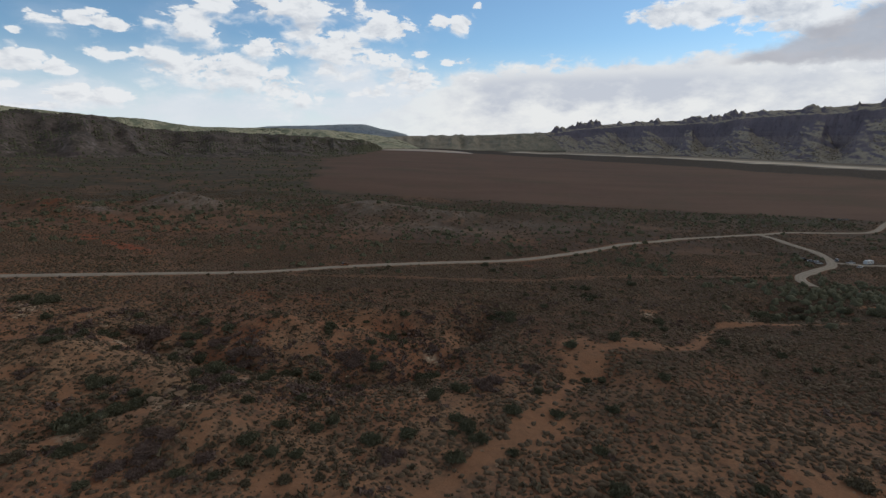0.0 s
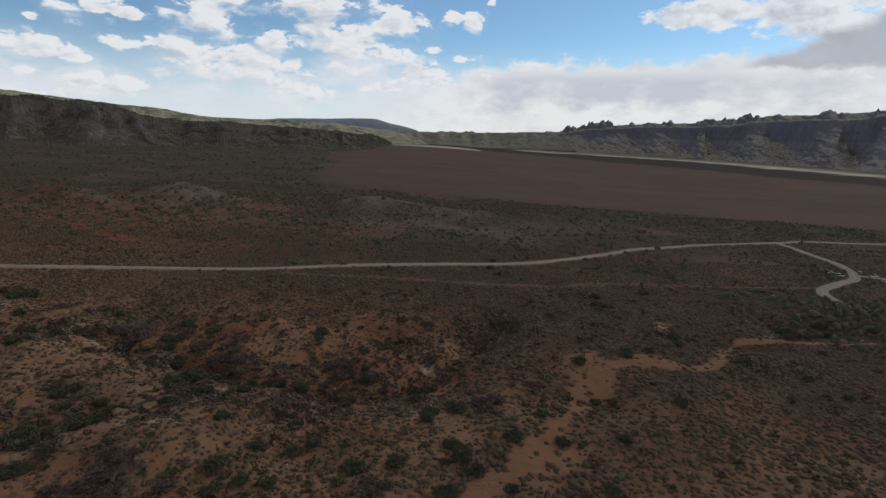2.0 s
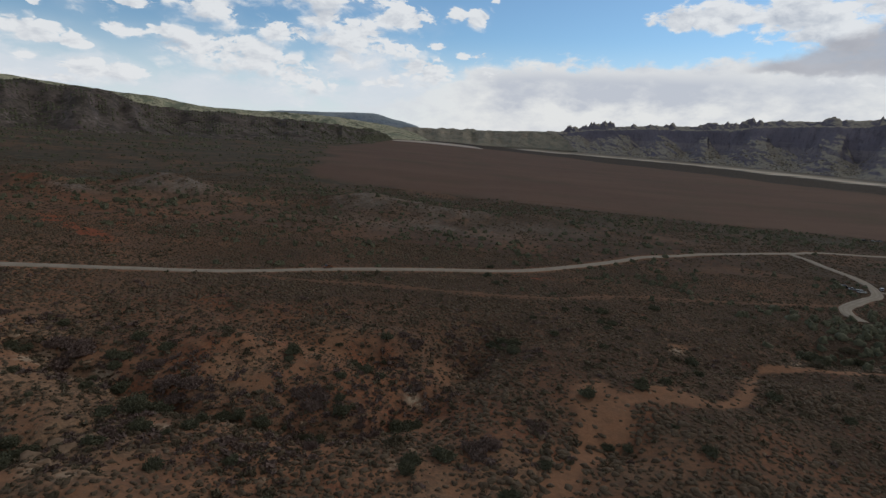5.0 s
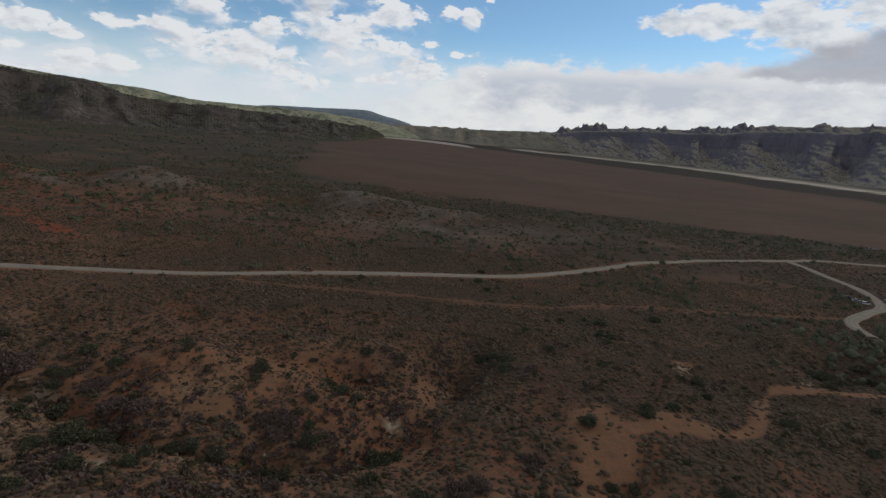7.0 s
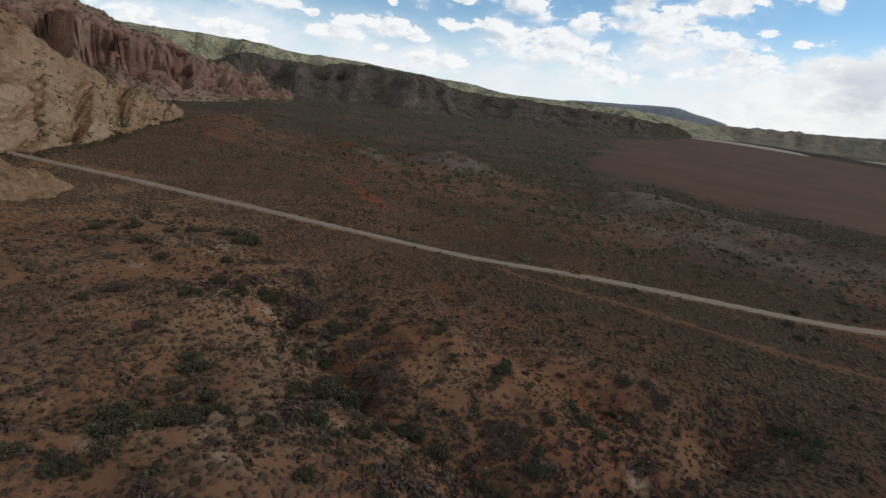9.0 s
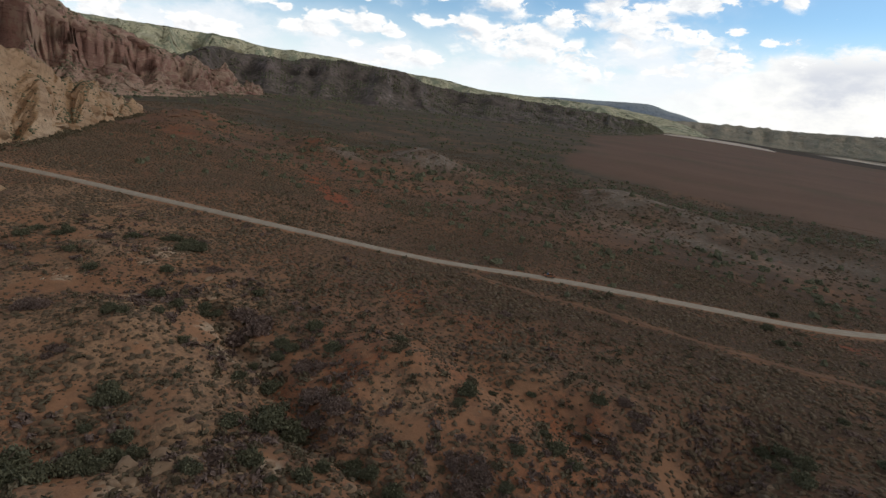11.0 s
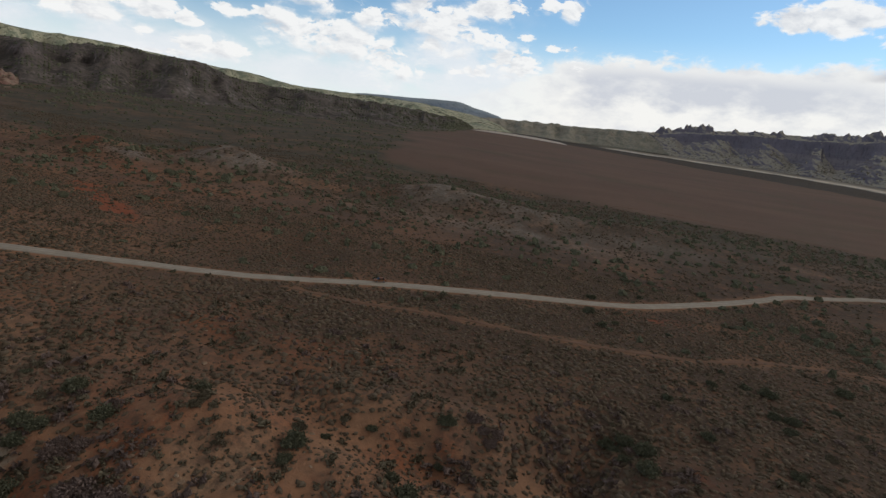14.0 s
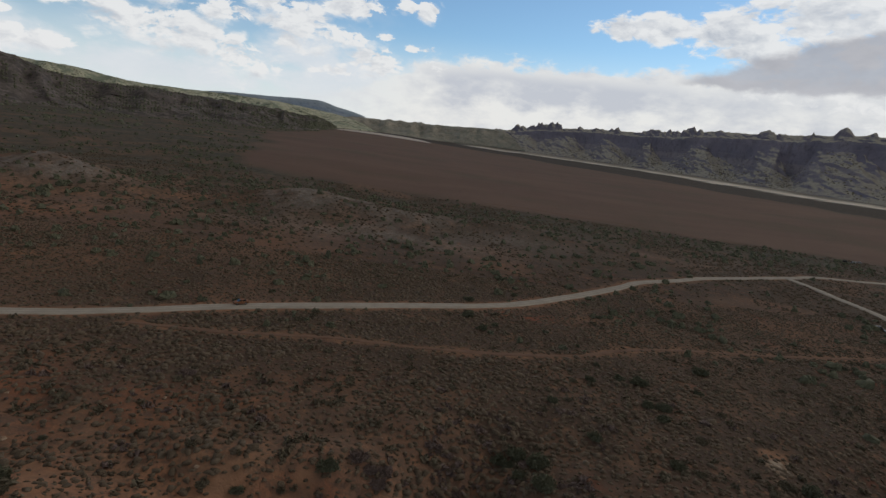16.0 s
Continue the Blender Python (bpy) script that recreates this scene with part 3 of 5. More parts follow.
    return np.clip(zone * 1.6, 0, 1) * smooth(n, 0.24, 0.5)


def brown_mask(x, y):
    """Darker, crusted soil of the flats; weaker westward, partly to paint in brighter light there."""
    n = fbm(x / 48, y / 48, 73, 4)
    zone = np.maximum(smooth(x, -10, 60) * smooth(y, 95, 130), smooth(y, 185, 215))
    zone = zone * (1 - 0.75 * smooth(-x, 20, 170)) * (1 - 0.45 * hump(x, y, 75, 115, 60, 42))
    return np.clip(zone * (0.55 + 0.7 * smooth(n, 0.34, 0.6)) + 0.6 * hump(x, y, 85, 200, 80, 45), 0, 1)


def green_mask(x, y):
    """Grassy brush on the flat under the western bluff and along the edge of the bare floor."""
    n = fbm(x / 70, y / 40, 67, 4)
    flat = smooth(-x + 0.1 * y, 60, 200) * smooth(y - 0.15 * x, 520, 640)
    belt = np.exp(-((y - 570 + 0.10 * x) / 42) ** 2) * smooth(x, -120, 0) * 0.8
    far_strip = 2.2 * smooth(rim(x, y), 0.985, 1.005) * smooth(y, 700, 1000)
    return np.clip(np.maximum.reduce([flat, belt, far_strip]) * (0.45 + 1.0 * smooth(n, 0.36, 0.6)), 0, 1)


def axis(lo, hi, step, far_lo, far_hi, grow=1.075):
    mid = list(np.arange(lo, hi, step))
    out_hi, out_lo, s = [], [], step
    p = hi
    while p < far_hi:
        out_hi.append(p)
        s *= grow
        p += s
    s, p = step, lo
    while p > far_lo:
        s *= grow
        p -= s
        out_lo.append(p)
    return np.array(out_lo[::-1] + mid + out_hi + [max(far_hi, p)])


def grid_mesh(name, X, Y, Z, smooth_shade=True):
    """A sheet of quads from three arrays of the same shape."""
    n, k = X.shape
    me = bpy.data.meshes.new(name)
    me.vertices.add(n * k)
    me.vertices.foreach_set("co", np.stack([X, Y, Z], -1).astype(np.float32).ravel())
    i = (np.arange(n - 1)[:, None] * k + np.arange(k - 1)).ravel()
    quads = np.stack([i, i + 1, i + k + 1, i + k], -1).astype(np.int32)
    me.loops.add(quads.size)
    me.loops.foreach_set("vertex_index", quads.ravel())
    me.polygons.add(len(quads))
    me.polygons.foreach_set("loop_start", np.arange(0, quads.size, 4, dtype=np.int32))
    me.polygons.foreach_set("use_smooth", np.full(len(quads), smooth_shade))
    me.update(calc_edges=True)
    return me


def give(me, name, values):
    a = me.attributes.new(name, "FLOAT", "POINT")
    a.data.foreach_set("value", np.ascontiguousarray(values, np.float32).ravel())


GX = np.sort(np.r_[axis(-320, 240, 1.5, -6500, 6500, 1.055)])
GY = axis(70, 320, 1.35, -2500, 6500, 1.045)
GY = np.sort(np.r_[GY[(GY < 320) | (GY > 620)], np.arange(320, 620, 3.0)])
GY = np.sort(np.r_[GY[(GY < 1300) | (GY > 3700)], np.arange(1300, 3700, 26.0)])
GYY, GXX = np.meshgrid(GY, GX, indexing="ij")
GZ = land(GXX, GYY)
ground_mesh = grid_mesh("ground", GXX, GYY, GZ)
give(ground_mesh, "tan", tan_mask(GXX, GYY))
give(ground_mesh, "red", red_mask(GXX, GYY))
give(ground_mesh, "bare", bare_mask(GXX, GYY))
give(ground_mesh, "rust", rust_mask(GXX, GYY))
give(ground_mesh, "ledge", ledge_mask(GXX, GYY))
give(ground_mesh, "grey", grey_mask(GXX, GYY))
give(ground_mesh, "brown", brown_mask(GXX, GYY))
give(ground_mesh, "green", green_mask(GXX, GYY))
give(ground_mesh, "field", field_mask(GXX, GYY))
give(ground_mesh, "scrub", (0.25 + 0.75 * smooth(np.hypot(GXX * 0.7, GYY - 150), 200, 330)) * (1 - 0.5 * smooth(-GXX, 110, 260) * (1 - smooth(GYY, 480, 620))))
bearing, ring = np.degrees(np.arctan2(GXX, GYY)), rim(GXX, GYY)
shore = np.interp(bearing, [6, 15.5, 23.6, 30.4, 38.5, 55, 80], [3600, 3150, 2610, 2260, 1990, 1650, 1400])
streaks = fbm(GXX / 150, GYY / 40, 77, 4)
# strip of pale soil below the cliff, painted brighter where sun would fall
sunlit_soil = smooth(np.hypot(GXX, GYY) + 160 * (streaks - 0.5), shore, shore + 30) * smooth(bearing, 5, 9) * (0.8 + 0.2 * smooth(streaks, 0.38, 0.58)) * (1 - 0.6 * smooth(np.hypot(GXX, GYY) + 260 * (streaks - 0.5), shore + 150, shore + 260))
tip = smooth(ring, 0.985, 0.995) * (1 - smooth(ring, 1.02, 1.03)) * smooth(bearing, -6.6, -6.0) * (1 - smooth(bearing, 2.4, 3.4))
give(ground_mesh, "strip", smooth(ring, 0.992, 1.006) * smooth(GYY, 500, 800) * (1 - sunlit_soil) * (1 - smooth(-bearing, 7, 9)))
give(ground_mesh, "pale", np.maximum(sunlit_soil, tip))
ground_mesh.materials.append(SOIL)
ground = tagged(new("ground", ground_mesh), "red-brown desert valley floor with bare soil and low scrub", "ground", kind="structure")


def land_at(x, y):
    return float(land(np.array([x]), np.array([y]))[0])


def ribbon(name, line, half, lift, mat, seed, wander=0.25, crown=0.08):
    """A strip of road laid on the ground, with soft uneven edges and wheel lanes."""
    d = np.gradient(line[:, :2], axis=0)
    d /= np.linalg.norm(d, axis=1)[:, None] + 1e-9
    side = np.stack([d[:, 1], -d[:, 0]], -1)
    s = np.cumsum(np.r_[0, np.linalg.norm(np.diff(line[:, :2], axis=0), axis=1)])
    cols = np.array([-1.18, -1.0, -0.62, -0.42, -0.2, 0.0, 0.2, 0.42, 0.62, 1.0, 1.18])
    w = half * (1 + wander * (np.stack([fbm(s / 9, s * 0 + 3, seed, 3), fbm(s / 9, s * 0 + 8, seed + 5, 3)], -1) - 0.5) * 2)
    across = np.where(cols[None] < 0, cols[None] * w[:, :1], cols[None] * w[:, 1:])
    X = line[:, :1] + across * side[:, :1]
    Y = line[:, 1:2] + across * side[:, 1:2]
    Z = land(X, Y) + lift + crown * (1 - np.abs(cols[None]))
    Z[:, 0] -= lift + 0.5
    Z[:, -1] -= lift + 0.5
    me = grid_mesh(name, X, Y, Z)
    lane = np.exp(-((np.abs(cols) - 0.42) / 0.16) ** 2)[None] * np.ones_like(X)
    give(me, "lane", lane)
    me.materials.append(mat)
    return new(name, me)


tagged(ribbon("road", spline(ROAD, 3.0), 2.45, 0.22, GRAVEL, 101, 0.16), "pale graded gravel road across the valley", "road", kind="structure")
tagged(ribbon("road_spur", spline(SPUR, 3.0), 2.6, 0.30, GRAVEL, 111, 0.15), "pale gravel side road with a sharp bend", "road", kind="structure")
tagged(ribbon("road_lane", LANE, 1.8, 0.30, GRAVEL, 121, 0.2), "short gravel lane to the camp", "road", kind="structure")
tagged(ribbon("track", spline(TRACK, 3.0), 0.85, 0.05, DIRT, 131, 0.9), "faint red dirt track beside the road", "track", kind="structure")
tagged(ribbon("footpath", PATH_WEST, 0.9, 0.12, DIRT, 141, 0.4), "thin worn path along the edge of the bare floor", "path", kind="structure")

# ---------------------------------------------------------------- ridges and cliffs
EYE = (0.0, 50.0, 62.0)
SURFACES = {}


def ridge(name, rows, mat, label, category, step, profile, spur=0.25, spur_len=90, jag=0.0, jag_len=60, rough=6.0, back=1.6, seed=0, nv=56, mound=0.0, crack=0.0, cones=0.0, ribs=0.0, blocks=0.0, block_len=30):
    """A range seen from the valley. rows: bearing in degrees from +y, distance of foot, height of foot, distance of crest, height of crest
    (distances from the valley's middle)."""
    r = np.array(rows, float)
    ctrl = []
    for a, fd, fz, cd, cz in r:
        s, c = math.sin(radians(a)), math.cos(radians(a))
        ctrl.append((EYE[0] + s * fd, EYE[1] + c * fd, fz, EYE[0] + s * cd, EYE[1] + c * cd, cz))
    line = spline(ctrl, step)
    foot, crest = line[:, :3], line[:, 3:]
    u = np.cumsum(np.r_[0, np.linalg.norm(np.diff(crest[:, :2], axis=0), axis=1)])[:, None]
    v = np.linspace(0, back, nv)[None]
    front = np.minimum(v, 1.0)
    lobes = fbm(u / spur_len, u * 0 + 1.7, seed, 3)
    lobes = 1 - np.abs(2 * lobes - 1) * 1.6
    shift = spur * (lobes - 0.45) * np.sin(np.pi * front) ** 0.8
    shift = shift + 0.10 * (fbm(u / (spur_len * 0.3), v * 3, seed + 4, 3) - 0.5) * np.sin(np.pi * front)
    s = np.clip(front + shift, 0, 1)
    h = np.interp(s, [p[0] for p in profile], [p[1] for p in profile])
    if cones:
        # talus spurs run out from the wall; between them the wall stands open in alcoves
        ph = u / spur_len + 1.4 * fbm(u / (2.2 * spur_len), u * 0 + 4.4, seed + 2, 2)
        d = np.abs(2 * (ph - np.floor(ph)) - 1) ** 0.8 * (0.35 + 1.3 * fbm(u / spur_len, u * 0 + 6.1, seed + 5, 2))
        d = np.clip(d + 0.45 * (fbm(u / 90 + front * 1.2, front * 5, seed + 6, 4) - 0.5), 0, 1)
        wall = 0.62 + 0.10 * d + 0.03 * (fbm(u / 40, u * 0 + 2, seed + 9, 3) - 0.5)
        reach = 0.24 + cones * (0.55 + 1.0 * fbm(u / 330, u * 0 + 7.7, seed + 13, 2)) * (1 - d) ** 1.3
        reach = np.minimum(reach, 0.70)
        slope = reach * np.clip(front / wall, 0, 1) ** 1.15
        ledge = 0.03 * (fbm(u / 80, front * 14, seed + 10, 2) - 0.5)
        h = slope + ledge + (0.88 - slope) * smooth(front - wall, 0.0, 0.055) + 0.12 * smooth(front, 0.84, 1.0)
    top = jag * np.maximum(0, fbm(u / jag_len, u * 0 + 9, seed + 7, 4) - 0.42) * 3.2 * (0.25 + 1.2 * fbm(u / 400, u * 0, seed + 8, 2)) * smooth(v, 0.80, 0.94) * (1 - smooth(v, 1.08, 1.25))
    h = h - smooth(v, 1.05, back) * 1.0
    plan = foot[:, None, :2] + (crest[:, None, :2] - foot[:, None, :2]) * v[..., None]
    rise = crest[:, 2:3] - foot[:, 2:3]
    Z = foot[:, 2:3] - 6 * (1 - smooth(v, 0, 0.03)) + h * rise + top
    out = (foot[:, :2] - crest[:, :2])
    out = out / (np.linalg.norm(out, axis=1)[:, None] + 1e-9)
    PX, PY = plan[..., 0], plan[..., 1]
    bulge = (fbm(PX / 34 + Z / 21, PY / 34 - Z / 17, seed + 11, 5) - 0.5) * rough * 3.0 * smooth(v, 0.02, 0.15)
    if ribs:
        r1 = fbm(u / 24 + 0.8 * fbm(PX / 40, PY / 40 + Z / 30, seed + 31, 2), Z / 75, seed + 33, 3)
        bulge = bulge + ribs * (0.55 - np.abs(2 * r1 - 1) * 2.2) * smooth(v, 0.15, 0.4)
    if mound:
        bulge = bulge + mound * (fbm(PX / 70 + Z / 45, PY / 70 - Z / 38, seed + 15, 3) - 0.5) * 3.0 * smooth(v, 0.02, 0.2)
    if crack:
        cut = np.exp(-((np.abs(fbm(u / 34 + Z / 60, Z / 45, seed + 23, 2) - 0.5)) / 0.022) ** 2) + np.exp(-((np.abs(fbm(u / 55, Z / 12, seed + 29, 2) - 0.5)) / 0.016) ** 2)
        bulge = bulge - crack * np.clip(cut, 0, 1) * smooth(v, 0.05, 0.2)
    lift = 0.0
    if blocks:
        # ledges, blocks and clefts of like size along and up the face
        up_run = v * np.hypot(rise, np.linalg.norm(crest[:, :2] - foot[:, :2], axis=1)[:, None])
        wu, wv = u + 0.45 * up_run, up_run - 0.25 * u
        b1 = 1 - np.abs(2 * fbm(wu / block_len, wv / (0.8 * block_len), seed + 41, 5, 0.6) - 1) * 2.0
        b2 = fbm(wu / (3.2 * block_len), wv / (2.2 * block_len), seed + 43, 3)
        step_up = up_run / (0.9 * block_len) + 1.6 * fbm(u / (4 * block_len), v * 2, seed + 45, 3)
        tread = step_up - np.floor(step_up)
        relief = blocks * (0.9 * (b1 - 0.6) + 2.4 * (b2 - 0.5) + 0.5 * (tread - 0.5) * smooth(tread, 1.0, 0.8))
        relief = relief * smooth(v, 0.0, 0.10) * (1 - smooth(v, 0.88, 1.0))
        bulge, lift = bulge + 0.85 * relief, 0.45 * relief
    X = plan[..., 0] + out[:, :1] * bulge
    Y = plan[..., 1] + out[:, 1:] * bulge
    Z = Z + lift
    Z = Z + (fbm(X / 30, Y / 30, seed + 19, 5, 0.6) - 0.5) * rough * 0.9 * smooth(v, 0.05, 0.2)
    SURFACES[name] = (X, Y, Z)
    top_ob = tagged(new(name), label, category)
    k0, k1 = int(nv * 0.60 / back), int(nv * 0.86 / back)
    for piece, lo, hi in (("talus_slope", 0, k0 + 1), ("rock_face", k0, k1 + 1), ("caprock", k1, nv)):
        me = grid_mesh(piece, X[:, lo:hi], Y[:, lo:hi], Z[:, lo:hi])
        me.materials.append(mat)
        new(piece, me).parent = top_ob
    return top_ob


CLIFFY = [(0, 0), (0.25, 0.16), (0.55, 0.42), (0.66, 0.50), (0.74, 0.80), (0.80, 0.90), (1.0, 1.0)]
SLOPING = [(0, 0), (0.3, 0.22), (0.6, 0.52), (0.72, 0.62), (0.80, 0.82), (0.88, 0.94), (1.0, 1.0)]
STEEP = [(0, 0), (0.25, 0.18), (0.42, 0.32), (0.50, 0.58), (0.62, 0.66), (0.70, 0.90), (1.0, 1.0)]
DOMED = [(0, 0), (0.12, 0.20), (0.35, 0.50), (0.6, 0.75), (0.8, 0.92), (1.0, 1.0)]

# far mesa: base colour raised to carry sunlight that the lamps don't give
SUNLIT_MESA_ROCK = rock_material("sun_tinted_mesa_rock", (0.44, 0.42, 0.30), (0.62, 0.57, 0.40), (0.80, 0.72, 0.55), 0.02, (0.60, 0.57, 0.38), 0.35, 0.95, (0.26, 0.29, 0.20))
# distant mesa: the blue in the base colour stands in for haze
HAZED_MESA_ROCK = rock_material("haze_tinted_mesa_rock", (0.29, 0.35, 0.43), (0.36, 0.42, 0.49), (0.46, 0.48, 0.50), 0.012, (0.36, 0.41, 0.44), 0.25, 0.3)
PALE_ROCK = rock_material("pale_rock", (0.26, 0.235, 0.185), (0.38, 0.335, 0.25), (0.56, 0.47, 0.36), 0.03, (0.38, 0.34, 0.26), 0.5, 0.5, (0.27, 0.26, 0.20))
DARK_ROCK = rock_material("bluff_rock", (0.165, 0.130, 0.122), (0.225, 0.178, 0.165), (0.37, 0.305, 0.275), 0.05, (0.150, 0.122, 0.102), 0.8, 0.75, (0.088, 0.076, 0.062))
# purple-grey carries distance haze; the pale talus also carries sun on the spurs
HAZED_CLIFF_ROCK = rock_material("haze_tinted_sandstone", (0.185, 0.165, 0.200), (0.245, 0.215, 0.250), (0.30, 0.26, 0.265), 0.035, (0.50, 0.435, 0.335), 0.5, 0.15)
RED_ROCK = rock_material("red_sandstone", (0.27, 0.155, 0.122), (0.37, 0.215, 0.165), (0.48, 0.33, 0.25), 0.05, (0.36, 0.245, 0.175), 1.2, 0.7, (0.40, 0.28, 0.205), (0.05, 0.10), 0.5)
YELLOW_ROCK = rock_material("buff_sandstone", (0.42, 0.27, 0.165), (0.52, 0.35, 0.215), (0.58, 0.42, 0.28), 0.05, (0.36, 0.225, 0.125), 2.6, 0.6, None, (0.22, 0.46), 0.4)


def on(d, e, eye=64.0):
    """Height of what stands d metres off and e degrees above the level of the eye."""
    return eye + d * math.tan(radians(e))


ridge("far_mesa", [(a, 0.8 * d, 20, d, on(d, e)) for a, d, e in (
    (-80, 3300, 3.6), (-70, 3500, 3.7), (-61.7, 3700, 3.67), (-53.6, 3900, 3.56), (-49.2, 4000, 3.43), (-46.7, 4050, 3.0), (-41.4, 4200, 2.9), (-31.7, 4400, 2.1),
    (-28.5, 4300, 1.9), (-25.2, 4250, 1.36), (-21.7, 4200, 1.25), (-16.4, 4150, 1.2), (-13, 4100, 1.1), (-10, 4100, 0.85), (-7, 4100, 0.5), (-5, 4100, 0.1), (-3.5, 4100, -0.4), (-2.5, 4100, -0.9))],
    SUNLIT_MESA_ROCK, "long far mesa with green slopes, thin sun painted into their pale colour", "mesa", 24, SLOPING, 0.4, 300, 0, 60, 14, seed=201, nv=70, mound=60)
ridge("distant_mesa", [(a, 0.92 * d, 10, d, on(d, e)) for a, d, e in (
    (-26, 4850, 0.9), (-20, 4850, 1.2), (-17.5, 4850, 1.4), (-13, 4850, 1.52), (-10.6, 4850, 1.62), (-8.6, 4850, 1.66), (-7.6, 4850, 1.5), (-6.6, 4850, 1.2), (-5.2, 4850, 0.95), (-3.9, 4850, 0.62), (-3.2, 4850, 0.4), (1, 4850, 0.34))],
    HAZED_MESA_ROCK, "distant flat-topped mesa with a stepped end, tinted blue for haze", "mesa", 30, CLIFFY, 0.2, 400, 0, 60, 8, seed=207, nv=60)
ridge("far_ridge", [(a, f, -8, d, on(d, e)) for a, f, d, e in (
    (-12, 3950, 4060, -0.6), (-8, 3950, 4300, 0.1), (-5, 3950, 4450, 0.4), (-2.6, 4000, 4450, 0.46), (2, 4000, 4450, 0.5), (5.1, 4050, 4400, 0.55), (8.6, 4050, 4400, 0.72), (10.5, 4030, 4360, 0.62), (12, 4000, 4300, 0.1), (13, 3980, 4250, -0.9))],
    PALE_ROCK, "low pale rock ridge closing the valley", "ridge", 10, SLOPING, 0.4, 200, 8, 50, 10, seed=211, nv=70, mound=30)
CHALK = rock_material("pale_bank_soil", (0.62, 0.52, 0.44), (0.74, 0.64, 0.55), (0.80, 0.72, 0.62), 0.2, (0.70, 0.60, 0.50), 1.0)
ridge("pale_bank", [(a, f, float(land(np.array([f * math.sin(radians(a))]), np.array([EYE[1] + f * math.cos(radians(a))]))[0]) - 1, f + 55, h + float(land(np.array([f * math.sin(radians(a))]), np.array([EYE[1] + f * math.cos(radians(a))]))[0])) for a, f, h in (
    (-6.6, 3020, 0), (-6.0, 3000, 5), (-4.5, 2980, 8), (-2.5, 2960, 9), (-0.5, 2930, 10), (1.2, 2900, 9), (2.4, 2870, 6), (3.2, 2850, 0))],
    CHALK, "low pale bank of bare soil along the valley floor", "bank", 9, SLOPING, 0.2, 120, 0, 60, 1.2, seed=215, nv=24)
ridge("red_cliff", [(a, f, 22, d, on(d, e)) for a, f, d, e in (
    (-100, 800, 1050, 5.6), (-80, 800, 1080, 4.8), (-72, 810, 1090, 4.4), (-67.3, 830, 1100, 4.2), (-65, 840, 1110, 4.3), (-63.7, 850, 1120, 4.2), (-62.6, 870, 1130, 3.8),
    (-59.8, 900, 1150, 3.1), (-56.2, 950, 1200, 2.0), (-53, 1020, 1260, 0.9), (-50, 1100, 1300, 0.0), (-46, 1200, 1340, -1.6))],
    RED_ROCK, "dark red sandstone cliff with broken ledges", "cliff", 3.2, STEEP, 0.5, 75, 22, 36, 22, seed=221, nv=130, mound=20, cones=0.35, ribs=1.0, blocks=9, block_len=40)
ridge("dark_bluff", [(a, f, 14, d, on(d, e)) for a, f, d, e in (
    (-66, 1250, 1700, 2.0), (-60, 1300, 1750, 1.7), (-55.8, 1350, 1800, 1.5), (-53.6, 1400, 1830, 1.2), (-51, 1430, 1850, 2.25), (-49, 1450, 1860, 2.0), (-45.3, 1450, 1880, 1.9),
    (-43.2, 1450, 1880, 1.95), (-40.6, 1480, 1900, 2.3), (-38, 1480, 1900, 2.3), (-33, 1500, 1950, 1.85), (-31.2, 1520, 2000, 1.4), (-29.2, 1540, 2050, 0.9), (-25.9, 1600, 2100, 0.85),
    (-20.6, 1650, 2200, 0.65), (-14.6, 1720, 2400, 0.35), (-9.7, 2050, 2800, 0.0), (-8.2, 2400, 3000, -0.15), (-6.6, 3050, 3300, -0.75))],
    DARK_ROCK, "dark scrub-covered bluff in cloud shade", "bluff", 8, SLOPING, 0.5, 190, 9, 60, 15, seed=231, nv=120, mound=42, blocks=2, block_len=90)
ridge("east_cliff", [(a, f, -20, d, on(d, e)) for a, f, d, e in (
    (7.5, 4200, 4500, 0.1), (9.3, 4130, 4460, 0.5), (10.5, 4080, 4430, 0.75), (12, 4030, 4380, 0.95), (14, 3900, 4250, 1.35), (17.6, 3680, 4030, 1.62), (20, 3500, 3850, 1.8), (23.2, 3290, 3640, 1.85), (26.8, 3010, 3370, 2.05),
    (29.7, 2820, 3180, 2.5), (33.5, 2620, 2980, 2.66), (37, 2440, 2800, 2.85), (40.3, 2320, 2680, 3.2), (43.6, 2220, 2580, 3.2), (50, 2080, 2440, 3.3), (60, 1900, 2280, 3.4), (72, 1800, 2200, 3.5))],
    HAZED_CLIFF_ROCK, "long haze-tinted sandstone cliff with talus spurs and rock fins along its crest", "cliff", 6, CLIFFY, 0.2, 420, 34, 60, 9, seed=241, nv=130, cones=0.80, mound=5, blocks=3, block_len=70)
ridge("sandstone_outcrop", [
    (-100, 240, 8, 330, 110), (-80, 300, 9, 410, 100), (-72, 335, 9, 425, 88), (-67.5, 355, 9, 440, 78), (-65.5, 370, 10, 460, 68), (-63.7, 390, 10, 475, 58), (-61.6, 420, 11, 500, 45),
    (-60, 460, 11, 545, 41), (-58.8, 500, 12, 580, 42), (-57.4, 560, 12, 630, 32), (-56.2, 620, 13, 670, 22), (-55.4, 660, 13, 690, 12)],
    YELLOW_ROCK, "rounded buff sandstone outcrop above the road", "rock outcrop", 2.4, DOMED, 0.6, 60, 8, 45, 12, seed=253, nv=150, mound=18, crack=2.0, blocks=3, block_len=34)


def knoll(name, cx, cy, rx, ry, high, turn, mat, label, seed):
    """A smooth bare-rock dome rising from the ground."""
